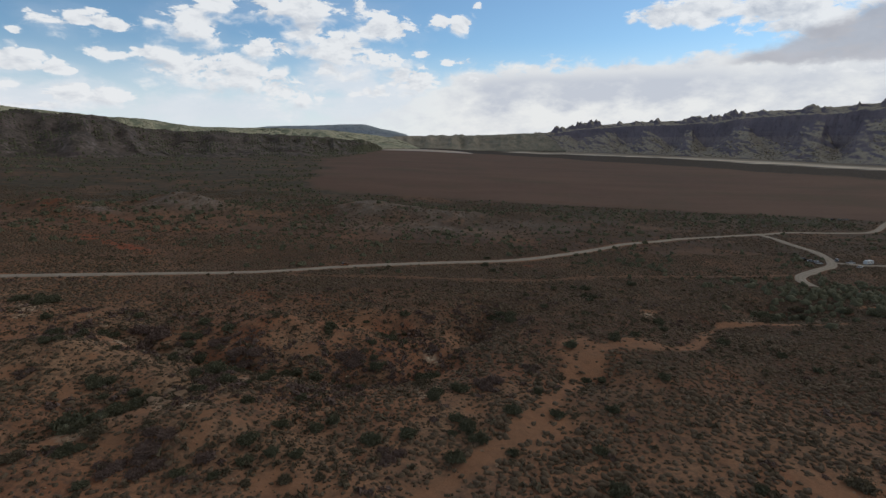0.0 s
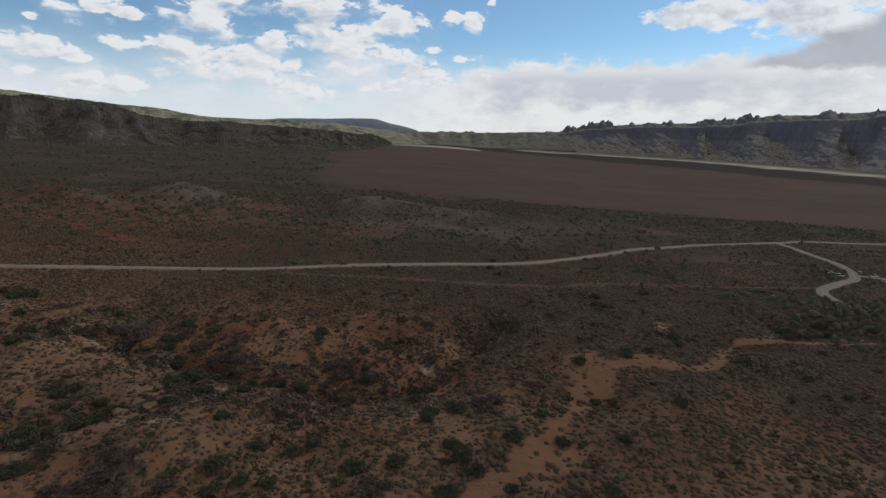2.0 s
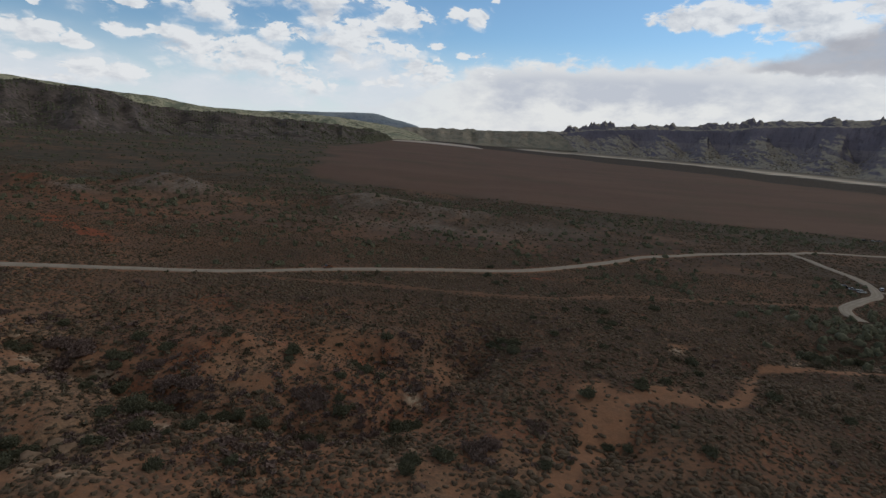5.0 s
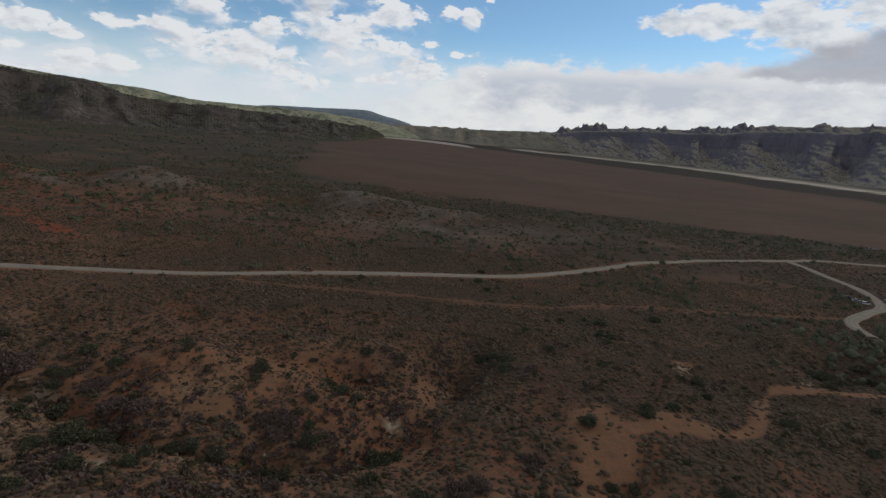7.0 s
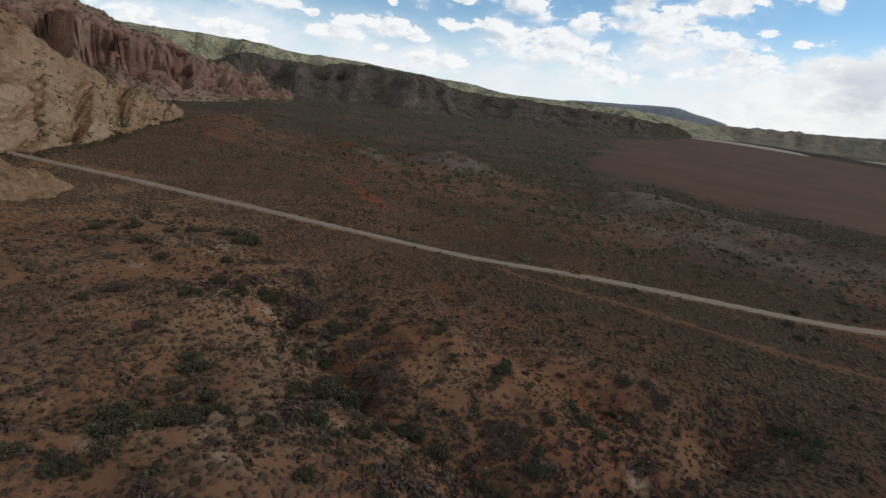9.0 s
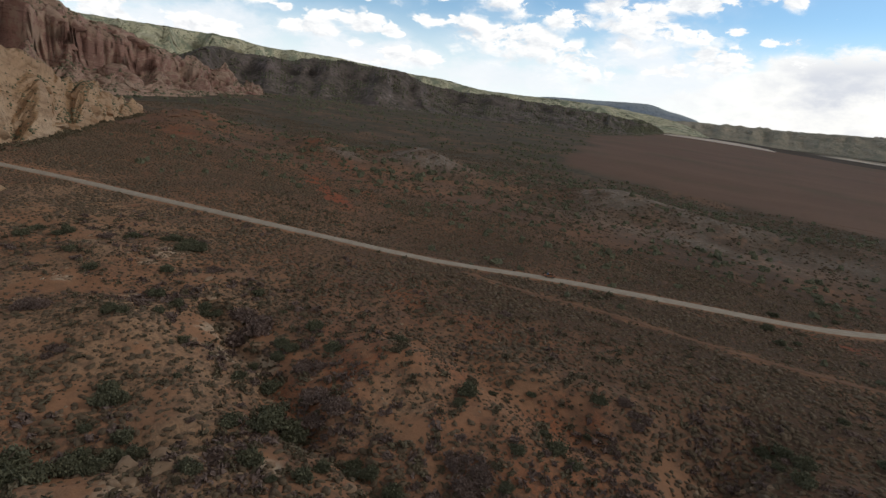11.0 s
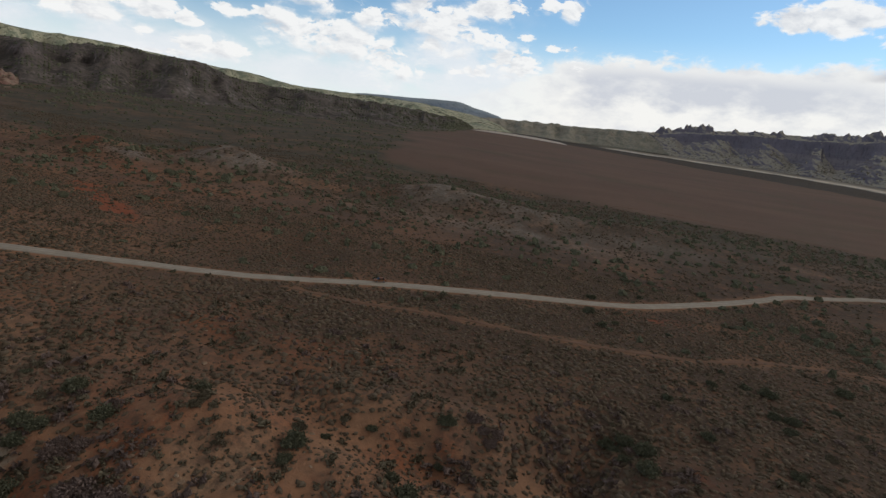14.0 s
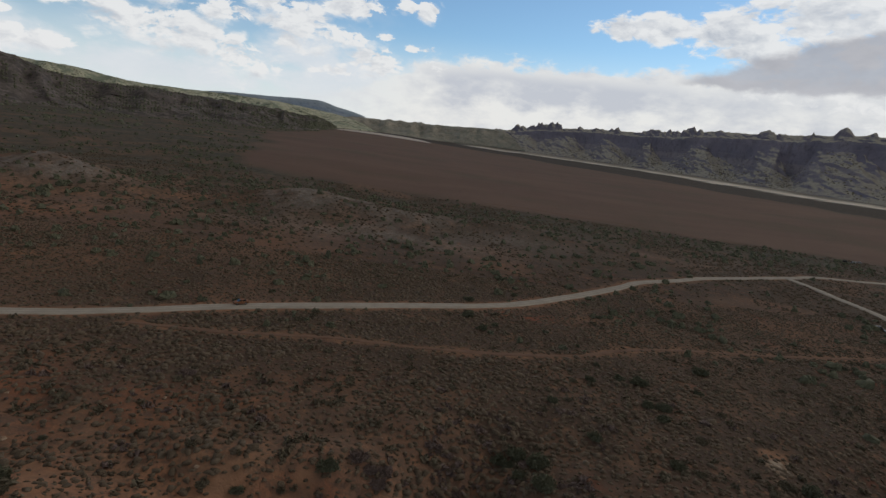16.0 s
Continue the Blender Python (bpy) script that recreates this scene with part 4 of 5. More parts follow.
    a = np.linspace(0, 2 * np.pi, 193)[:, None]
    r = np.linspace(0, 1.12, 70)[None]
    q = 1 + 0.5 * (fbm(np.cos(a) * 1.3 + 5, np.sin(a) * 1.3 + 5, seed, 3) - 0.5)
    c, s_ = math.cos(radians(turn)), math.sin(radians(turn))
    px, py = np.cos(a) * r * rx * q, np.sin(a) * r * ry * q
    X, Y = cx + px * c - py * s_, cy + px * s_ + py * c
    h = np.clip(1 - r**2.2, -0.2, 1) ** 1.0
    Z = land(X, Y) - 0.8 + h * high * (0.7 + 0.6 * fbm(X / 16, Y / 16, seed + 3, 3)) + (0.5 - np.abs(2 * fbm(X / 13, Y / 9, seed + 5, 5, 0.6) - 1) * 1.6) * 7.0 * np.clip(h, 0, 0.5)
    me = grid_mesh(name, X, Y, Z)
    me.materials.append(mat)
    return tagged(new(name, me), label, "rock")


knoll("rock_dome", -272, 148, 44, 20, 11, 28, YELLOW_ROCK, "weathered buff sandstone dome below the road", 261)

# ---------------------------------------------------------------- plants
rng = np.random.default_rng(7)


def tri_mesh(name, verts, tris, smooth_shade=False):
    me = bpy.data.meshes.new(name)
    v, f = np.asarray(verts, np.float32), np.asarray(tris, np.int32)
    me.vertices.add(len(v))
    me.vertices.foreach_set("co", v.ravel())
    me.loops.add(f.size)
    me.loops.foreach_set("vertex_index", f.ravel())
    me.polygons.add(len(f))
    me.polygons.foreach_set("loop_start", np.arange(0, f.size, 3, dtype=np.int32))
    me.polygons.foreach_set("use_smooth", np.full(len(f), smooth_shade))
    me.update(calc_edges=True)
    return me


def part(name, me, mat, parent, label="", m=None):
    """A mesh as a part of a thing or of a part."""
    if isinstance(me, bmesh.types.BMesh):
        b, me = me, bpy.data.meshes.new(name)
        b.to_mesh(me)
        b.free()
    if not me.materials:
        me.materials.append(mat)
    ob = new(name, me)
    ob.parent = parent
    if m is not None:
        ob.matrix_basis = m
    return tagged(ob, label)


JUNIPER = leaf_material("juniper_leaf", (0.106, 0.108, 0.066), (0.180, 0.174, 0.108))
SAGE = leaf_material("sage_leaf", (0.135, 0.112, 0.072), (0.215, 0.176, 0.113))
BRUSH = leaf_material("bare_brush", (0.165, 0.118, 0.098), (0.255, 0.182, 0.150))
SCRUB = leaf_material("low_scrub", (0.096, 0.070, 0.045), (0.195, 0.142, 0.092))
BARK = plain("bark", (0.12, 0.09, 0.065), 0.9)


def dome(sides, rings, r, seed):
    """A lumpy low dome of unit width."""
    g = np.random.default_rng(seed)
    v, f = [], []
    for k in range(rings):
        e = k / rings * math.pi / 2
        for i in range(sides):
            a = (i + 0.5 * k) / sides * 2 * math.pi
            q = 1 + (g.random() - 0.5) * r
            v.append((math.cos(a) * math.cos(e) ** 0.7 * q, math.sin(a) * math.cos(e) ** 0.7 * q, math.sin(e) * (1 + (g.random() - 0.5) * r)))
    v.append((0, 0, 1.0))
    for k in range(rings - 1):
        for i in range(sides):
            a, b, c, d = k * sides + i, k * sides + (i + 1) % sides, (k + 1) * sides + i, (k + 1) * sides + (i + 1) % sides
            f += [(a, b, c), (b, d, c)]
    t = (rings - 1) * sides
    f += [(t + i, t + (i + 1) % sides, len(v) - 1) for i in range(sides)]
    return np.array(v), np.array(f)


def scatter(name, xs, ys, wide, high, mat, label, category, sides, rings, sink=0.08, variants=6, lump=0.7, round_off=False, zs=None):
    """One mesh of many small clumps on the ground."""
    zs = (land(xs, ys) if zs is None else zs) - sink
    V, F, base = [], [], 0
    pick = rng.integers(0, variants, len(xs))
    for k in range(variants):
        dv, df = dome(sides, rings, lump, 300 + k)
        i = np.where(pick == k)[0]
        a = rng.random(len(i)) * 2 * np.pi
        sx, sy = wide[i] * (0.7 + 0.6 * rng.random(len(i))), wide[i] * (0.7 + 0.6 * rng.random(len(i)))
        x, y = dv[None, :, 0] * sx[:, None], dv[None, :, 1] * sy[:, None]
        c, s = np.cos(a)[:, None], np.sin(a)[:, None]
        v = np.stack([xs[i][:, None] + c * x - s * y, ys[i][:, None] + s * x + c * y, zs[i][:, None] + dv[None, :, 2] * high[i][:, None]], -1)
        n = len(dv)
        F.append((df[None] + base + np.arange(len(i))[:, None, None] * n).reshape(-1, 3))
        V.append(v.reshape(-1, 3))
        base += len(i) * n
    me = tri_mesh(name, np.concatenate(V), np.concatenate(F), round_off)
    me.materials.append(mat)
    return tagged(new(name, me), label, category, kind="stuff")


def clear_of_ways(x, y):
    return (off_line(x, y, ROAD, 8) > 3.6) & (off_line(x, y, SPUR, 8) > 3.6) & (off_line(x, y, TRACK, 8) > 1.1) & (off_line(x, y, LANE, 8) > 2.4)


def even(x0, x1, y0, y1, gap, shake=0.9):
    """Places spread evenly, each moved a little at random."""
    gx, gy = np.meshgrid(np.arange(x0, x1, gap), np.arange(y0, y1, gap))
    gx = gx + (np.arange(gy.shape[0]) % 2)[:, None] * gap / 2
    return (gx + gap * shake * (rng.random(gx.shape) - 0.5)).ravel(), (gy + gap * shake * (rng.random(gx.shape) - 0.5)).ravel()


def slope_zone(x, y):
    """The sandy, gullied slope, where the scrub is smaller and sparser than on the flats."""
    return smooth(-x, -25, 25) * smooth(-y, -205, -170)


# low scrub, thick on the flats, thin on bare and sandy ground
x, y = even(-470, 330, 72, 345, 1.5)
keep = (x < 70 + 1.05 * y) & (-x < 90 + 1.9 * y)
patch = fbm(x / 17, y / 17, 83, 4)
chance = 0.72 + 0.45 * smooth(patch, 0.34, 0.56) + 0.25 * brown_mask(x, y)
chance = chance * (1 - 0.66 * bare_mask(x, y) - 0.22 * (off_line(x, y, TRAIL, 8) < 3)) * (1 - 0.12 * tan_mask(x, y)) * (1 - 0.12 * red_mask(x, y))
chance = chance * (1 - 0.8 * rust_mask(x, y))
keep &= (rng.random(len(x)) < chance) & clear_of_ways(x, y)
x, y = x[keep], y[keep]
dense = smooth(fbm(x / 17, y / 17, 83, 4), 0.42, 0.66)
size = (0.36 + 0.42 * rng.random(len(x)) ** 1.4 + 0.34 * dense * rng.random(len(x))) * (1 - 0.15 * slope_zone(x, y)) * (1 + 0.25 * hump(x, y, 80, 115, 60, 42))
scatter("scrub", x, y, size, size * (0.50 + 0.35 * rng.random(len(x))), SCRUB, "low brown-green desert scrub dotted over red soil", "scrub", 6, 2, lump=0.95, variants=12, round_off=True)

# the same scrub, thinner, on the ground behind
x, y = even(-200, 200, -90, 71, 2.6)
keep = rng.random(len(x)) < 0.25 + 0.6 * smooth(fbm(x / 17, y / 17, 83, 4), 0.36, 0.6)
x, y = x[keep], y[keep]
size = 0.4 + 0.5 * rng.random(len(x)) ** 1.5
scatter("thin_scrub", x, y, size, size * (0.50 + 0.35 * rng.random(len(x))), SCRUB, "thin brown-green scrub over red soil", "scrub", 4, 2, lump=0.7, round_off=True)

# small tufts between the shrubs of the slope
x, y = even(-150, 60, 74, 205, 1.05)
keep = (rng.random(len(x)) < 0.70 * slope_zone(x, y) * (1 - 0.7 * bare_mask(x, y)) * smooth(fbm(x / 6, y / 6, 85, 3), 0.30, 0.56)) & (-x < 60 + 1.0 * y)
x, y = x[keep], y[keep]
size = 0.18 + 0.30 * rng.random(len(x)) ** 1.5
scatter("low_tuft", x, y, size, size * (0.6 + 0.5 * rng.random(len(x))), SCRUB, "small dry tufts on the sandy slope", "tufts", 4, 2, 0.03, lump=0.8)

# the same beyond the road, larger tufts
n = 80000
x, y = rng.uniform(-720, 520, n), rng.uniform(230, 660, n)
patch = fbm(x / 32, y / 32, 87, 4)
keep = (rng.random(n) < (0.15 + 0.85 * smooth(patch, 0.40, 0.58)) * (1 - 0.55 * grey_mask(x, y)) * (1 - 0.6 * red_mask(x, y)) * (1 - 0.8 * rust_mask(x, y))) & clear_of_ways(x, y) & (field_mask(x, y) < 0.3) & ((y > 345) | (x > 330) | (x < -470)) & (x < 80 + y) & (-x < 1.75 * y)
x, y = x[keep], y[keep]
size = 0.5 + 0.8 * rng.random(len(x)) ** 1.5
scatter("far_scrub", x, y, size, size * (0.5 + 0.4 * rng.random(len(x))), SCRUB, "thin grey-green scrub over the low knolls", "scrub", 4, 2, round_off=True)

# scattered junipers and brush too far off to count
n = 30000
x, y = rng.uniform(-900, 620, n), rng.uniform(250, 1100, n)
patch = fbm(x / 45, y / 45, 91, 4)
belt = np.exp(-((y - 560 + 0.10 * x) / 55) ** 2) * smooth(x, -160, -20)
keep = (rng.random(n) < (0.03 + 0.62 * smooth(patch, 0.47, 0.60) * (1 - 0.5 * smooth(-x, 260, 340)) + 0.60 * belt + 0.5 * np.clip(hump(x, y, -236, 478, 115, 75) + hump(x, y, -66, 482, 125, 75), 0, 1)) * (1 - 0.8 * grey_mask(x, y))) & clear_of_ways(x, y) & (field_mask(x, y) < 0.15) & (np.abs(x) < 1.15 * y + 60)
keep &= (y > 300) | (rng.random(n) < 0.5)
keep &= ~((x < -330) & (y < 210 - 0.55 * (x + 330)))
x, y = x[keep], y[keep]
size = 0.6 + (1.5 + 0.3 * smooth(-x, 60, 200)) * rng.random(len(x)) ** 2.0
scatter("far_juniper", x, y, size, size * (0.9 + 0.5 * rng.random(len(x))), JUNIPER, "dark junipers dotted over the valley side", "juniper", 8, 3, 0.1, 8, 1.0)

# thicket by the side road
n = 420
x, y = rng.normal(212, 34, n), rng.normal(238, 16, n)
keep = clear_of_ways(x, y) & (bare_mask(x, y) < 0.5) & (x > 120)
x, y = x[keep], y[keep]
size = 0.9 + 1.4 * rng.random(len(x))
scatter("thicket", x, y, size, size * (0.9 + 0.5 * rng.random(len(x))), JUNIPER, "dense dark green thicket along the dry wash", "thicket", 7, 3, 0.1, 8, 0.8, True)


def crown_mesh(name, seed, tufts, flat, gap, leaf=1.0):
    """A crown of unit width: a broken dark core and many small leafy tufts."""
    g = np.random.default_rng(seed)
    lobes = g.normal(0, 1, (7, 3))
    lobes /= np.linalg.norm(lobes, axis=1)[:, None]
    lobes[:, 2] = np.abs(lobes[:, 2])
    V, F = [], []
    for i in range(tufts):
        d = g.normal(0, 1, 3)
        d /= np.linalg.norm(d)
        d[2] = abs(d[2]) * 1.1 - 0.15
        out = 0.50 + 0.52 * max(0, (lobes @ d).max()) ** 3
        r = out * (gap + (1 - gap) * g.random() ** 0.6) * (0.88 + 0.42 * g.random() ** 4)
        c = np.array([d[0], d[1], (0.35 + d[2] * 0.75) * flat]) * [r, r, r]
        s = (0.045 + 0.075 * g.random()) * leaf
        q = g.normal(0, 1, (5, 3)) * s
        b = len(V) * 5
        q[4] = d * s * 1.3
        V.append(c + q)
        F += [(b, b + 1, b + 4), (b + 1, b + 2, b + 4), (b + 2, b + 3, b + 4), (b + 3, b, b + 4), (b, b + 2, b + 1)]
    return tri_mesh(name, np.concatenate(V), F)


def ragged(name, xs, ys, wide, flat, mat, label, tufts=24):
    """One mesh of many low ragged bushes, each of small tufts."""
    V, F, base = [], [], 0
    zs = land(xs, ys) - 0.08
    pick = rng.integers(0, 8, len(xs))
    for k in range(8):
        me = crown_mesh(name, 900 + k, tufts, flat, 0.15, 2.5)
        dv, df = np.empty(len(me.vertices) * 3), np.empty(len(me.loops), np.int32)
        me.vertices.foreach_get("co", dv)
        me.loops.foreach_get("vertex_index", df)
        bpy.data.meshes.remove(me)
        dv, df = dv.reshape(-1, 3), df.reshape(-1, 3)
        i = np.where(pick == k)[0]
        a = rng.random(len(i)) * 2 * np.pi
        c, s = np.cos(a)[:, None], np.sin(a)[:, None]
        x, y, w = dv[None, :, 0], dv[None, :, 1], wide[i][:, None]
        w2 = w * (0.6 + 0.8 * rng.random((len(i), 1)))
        V.append(np.stack([xs[i][:, None] + c * x * w - s * y * w2, ys[i][:, None] + s * x * w + c * y * w2, zs[i][:, None] + dv[None, :, 2] * w], -1).reshape(-1, 3))
        F.append((df[None] + base + np.arange(len(i))[:, None, None] * len(dv)).reshape(-1, 3))
        base += len(i) * len(dv)
    me = tri_mesh(name, np.concatenate(V), np.concatenate(F))
    me.materials.append(mat)
    return tagged(new(name, me), label, "brush", kind="stuff")


# knee-high brush in the wash, round the big bushes and beside the road
n = 60000
x, y = rng.uniform(-200, 260, n), rng.uniform(80, 340, n)
patch = fbm(x / 26, y / 26, 97, 4)
gully = np.maximum(1 - smooth(off_line(x, y, WASH, 30), 6, 22), 1 - smooth(off_line(x, y, WASH_B, 30), 5, 18))
keep = (rng.random(n) < 0.010 + 0.055 * slope_zone(x, y) + 0.045 * smooth(x, 15, 60) * smooth(-y, -250, -215) + 0.14 * smooth(patch, 0.52, 0.70) + 0.10 * gully) & clear_of_ways(x, y) & (bare_mask(x, y) < 0.55)
x, y = x[keep], y[keep]
size = 0.5 + 1.0 * rng.random(len(x)) ** 1.6
ragged("brush", x, y, size, 0.62, SAGE, "grey-green knee-high brush along the wash")

# brush along the verges of the gravel road
i = rng.integers(0, len(ROAD), 260)
x, y = ROAD[i, 0] + rng.normal(0, 5, 260), ROAD[i, 1] + rng.normal(0, 5, 260)
keep = clear_of_ways(x, y) & (off_line(x, y, ROAD, 9) < 7.5) & (x > -150) & (x < 300)
x, y = x[keep], y[keep]
ragged("verge_brush", x, y, 0.6 + 1.1 * rng.random(len(x)) ** 1.6, 0.75, JUNIPER, "dark bushes along the verge of the gravel road")

# leafless thickets in the gullies
n = 60000
x, y = rng.uniform(-200, 120, n), rng.uniform(80, 230, n)
patch = fbm(x / 15, y / 15, 99, 4)
gully = np.maximum(1 - smooth(off_line(x, y, WASH, 30), 8, 28), 1 - smooth(off_line(x, y, WASH_B, 30), 6, 20))
keep = (rng.random(n) < 0.02 * smooth(patch, 0.45, 0.6) + 0.16 * gully * smooth(patch, 0.44, 0.58)) & clear_of_ways(x, y) & (bare_mask(x, y) < 0.6)
x, y = x[keep], y[keep]
size = 0.6 + 1.1 * rng.random(len(x)) ** 1.4
ragged("bare_brush", x, y, size, 0.55, BRUSH, "leafless purple-brown brush filling the gullies")

def limbs(name, seed, count, spread):
    """A tapered trunk that forks low into a few limbs."""
    g = np.random.default_rng(seed)
    b = bmesh.new()

    def stick(p, q, r0, r1):
        axis_ = Vector(q) - Vector(p)
        m = Matrix.Translation((Vector(p) + Vector(q)) / 2) @ axis_.to_track_quat("Z", "Y").to_matrix().to_4x4()
        bmesh.ops.create_cone(b, cap_ends=False, segments=5, radius1=r0, radius2=r1, depth=axis_.length, matrix=m)

    stick((0, 0, -0.12), (0.02, 0.03, 0.22), 0.085, 0.06)
    for k in range(count):
        a = (k + g.random() * 0.6) / count * 2 * math.pi
        stick((0.02, 0.03, 0.20), (math.cos(a) * spread, math.sin(a) * spread, 0.42 + 0.2 * g.random()), 0.05, 0.018)
    me = bpy.data.meshes.new(name)
    b.to_mesh(me)
    b.free()
    return me


KINDS = []
for k in range(12):
    kind = (JUNIPER, JUNIPER, SAGE, BRUSH)[k % 4]
    me = crown_mesh("crown", 500 + k, (1500, 1600, 1300, 1000)[k % 4], (0.82, 0.68, 0.55, 0.5)[k % 4], (0.35, 0.3, 0.25, 0.15)[k % 4], 0.62)
    me.materials.append(kind)
    tr = limbs("trunk", 520 + k, 4 + k % 2, 0.4)
    tr.materials.append(BARK)
    KINDS.append((me, tr, ("juniper", "juniper", "sagebrush", "brush")[k % 4],
                  ("rounded dark green juniper on red soil", "broad dark green juniper on the slope", "grey-green sagebrush bush on red soil", "bare brown brush in the dry wash")[k % 4]))


def bush(x, y, r, k):
    me, tr, name, label = KINDS[k]
    top = tagged(new(name), label, "tree" if name == "juniper" else "bush", "bushes over the valley")
    top.matrix_world = pose(x, y, land_at(x, y) - 0.1, 0, 0, (x * 37 + y * 11) % 360) @ Matrix.Diagonal((r, r, r * 1.05, 1))
    part("crown", me, None, top)
    if name != "brush":
        part("trunk", tr, None, top)


BUSHES_A = [
    (-64.8, 83.1, 1.2), (-65.6, 85.4, 1.6), (-36.4, 87, 1.5), (-42.8, 88.3, 1.4), (-29.6, 89, 1.9), (-49.5, 89, 2), (-23.3, 89.6, 1.6), (-83.2, 92.2, 2.7),
    (-58.3, 93.4, 2.1), (-74.2, 95, 2), (-29.2, 96.9, 1.7), (-72.6, 100.8, 3.1), (-40.7, 101.4, 1.5), (-78.1, 101.7, 3.2), (-54, 103.2, 1.2), (-16.1, 104.8, 1.8),
    (-83.6, 108.4, 2.9), (-25.5, 110.4, 1.3), (-75.9, 114.1, 1.7), (-45.3, 114.2, 2), (-81.9, 118.4, 1.4), (-59.6, 118.8, 1.3), (-75.7, 121, 2.7), (-35.9, 121.8, 1.4),
    (-60.3, 122, 1.5), (-2.3, 123.4, 2.3), (-92.5, 125.9, 2.4), (-86.2, 127.6, 2.7), (-50.5, 127.9, 1.2), (-56.2, 129.3, 2.5),
]
BUSHES_B = [
    (-70.9, 129.4, 1), (-59, 131.4, 1.2), (-23.1, 133.2, 2.5), (-5.7, 135.4, 3.2), (-46.7, 135.7, 1.6), (-67.4, 136, 1.6), (-84.8, 136.8, 1.1), (-105.9, 138, 2.4),
    (-70.7, 140.1, 1.3), (-43.9, 141.4, 2.6), (-31.7, 141.8, 1.1), (-36.9, 143.1, 1.4), (-61.5, 145.4, 2.6), (-79.6, 147.9, 1.6), (-19.9, 149.1, 2.7), (-61.3, 149.2, 1.9),
    (-72.6, 150.2, 2.8), (-109.1, 150.4, 1.7), (-57.1, 151.5, 1.3), (-21.1, 152.4, 1.7), (-83.1, 153, 2.1), (-141.7, 153.2, 2.5), (-118.6, 156.8, 2.5), (-79, 159.2, 3),
    (-109.4, 160.7, 3.5), (-22.6, 161.8, 1.4), (-12.6, 164.7, 1.4), (-129.8, 166.2, 2.4), (-69.1, 166.3, 2.3), (-37.7, 166.7, 1.7),
]
BUSHES_C = [
    (-102.5, 167.9, 1.8), (-19.9, 169.5, 1.5), (-56, 169.8, 1.7), (-37.3, 170.4, 1.9), (-16.1, 170.4, 0.9), (-80, 171.5, 1.3), (-56.3, 172.6, 1.8), (-93.6, 173.7, 1.2),
    (-34.6, 176.7, 1.2), (-39.9, 176.8, 1.9), (-106.1, 176.9, 2.1), (-13.8, 181.1, 1.2), (-27.2, 183.5, 1.5), (-21.1, 184.2, 1.2), (-148, 185.4, 2.9), (-140.6, 185.7, 2.4),
    (-7.3, 188.1, 1.5), (-13.9, 189.9, 1.5), (-61.6, 190.4, 0.9), (-7.4, 192, 2.3), (-47.2, 214.5, 1.9), (-31.4, 258.5, 2), (-74.4, 265.6, 1.8), (-45, 282.5, 1.5),
    (38.4, 88.9, 1.5), (33.2, 89.5, 2.7), (61.7, 91.5, 1.9), (83.2, 94.2, 3.3), (2.7, 98.4, 2.2), (14.7, 100, 1.2),
]
BUSHES_D = [
    (33.7, 102.4, 2.1), (7.9, 105.7, 1.6), (2.1, 107.2, 1.5), (5.8, 112.9, 1), (2.7, 113.2, 1.3), (28.4, 117, 2), (17, 117.6, 1.8), (41.4, 119.2, 2.1),
    (24.5, 127.5, 1.7), (4.5, 129.7, 2.9), (10.1, 130.4, 1.9), (61.4, 137.6, 1.7), (39.8, 139.6, 1.5), (45.6, 140.2, 1.5), (57.7, 146.4, 1.1), (114.4, 151.3, 1.9),
    (40.4, 158.6, 2.3), (109.7, 161.4, 1.6), (139.7, 161.7, 1.8), (56.3, 165.1, 2.2), (64.5, 168.7, 1.9), (95.3, 169.4, 1.9), (101.1, 169.4, 1.4), (139.4, 172.9, 1.5),
    (80.2, 183.1, 2.1), (131.9, 187.7, 1.9), (25.5, 191.9, 3.1), (21.7, 194.4, 1.8), (77.6, 195, 2.4), (59.1, 195.4, 1.7),
]
BUSHES_E = [
    (21, 201.9, 2.8), (131.7, 205.9, 3.7), (42.2, 206.9, 1.8), (67.1, 208.8, 1.9), (183.2, 214, 5.8), (62.5, 217.1, 2), (156.1, 218.5, 3.3), (36.1, 220.7, 2.1),
    (174.7, 220.8, 5.8), (62.1, 223.5, 2.9), (158.4, 227.4, 3.8), (50.8, 235.7, 1.8), (82.4, 235.8, 1.7), (64.3, 238.4, 2.2), (114.5, 244.1, 1.5), (14.6, 245.2, 2.1),
    (57.5, 248.9, 1.3), (92.4, 254.6, 1.9), (66.6, 261, 1.1), (56.6, 264.3, 1.3), (158.4, 270.9, 1.9), (26, 271, 2.4), (49, 274.8, 1.4), (31.2, 275.8, 1.6),
    (15.6, 281.7, 1.7), (22.7, 283, 2.9), (22.7, 287.3, 1.5), (33.4, 287.7, 2.1), (78.2, 300.3, 1.7), (25.9, 303.6, 2.5),
]
BUSHES_F = [
    (106.5, 304.2, 1.9), (47.5, 318.9, 1.8), (121.4, 323, 1.8), (45.8, 342.7, 2),
]
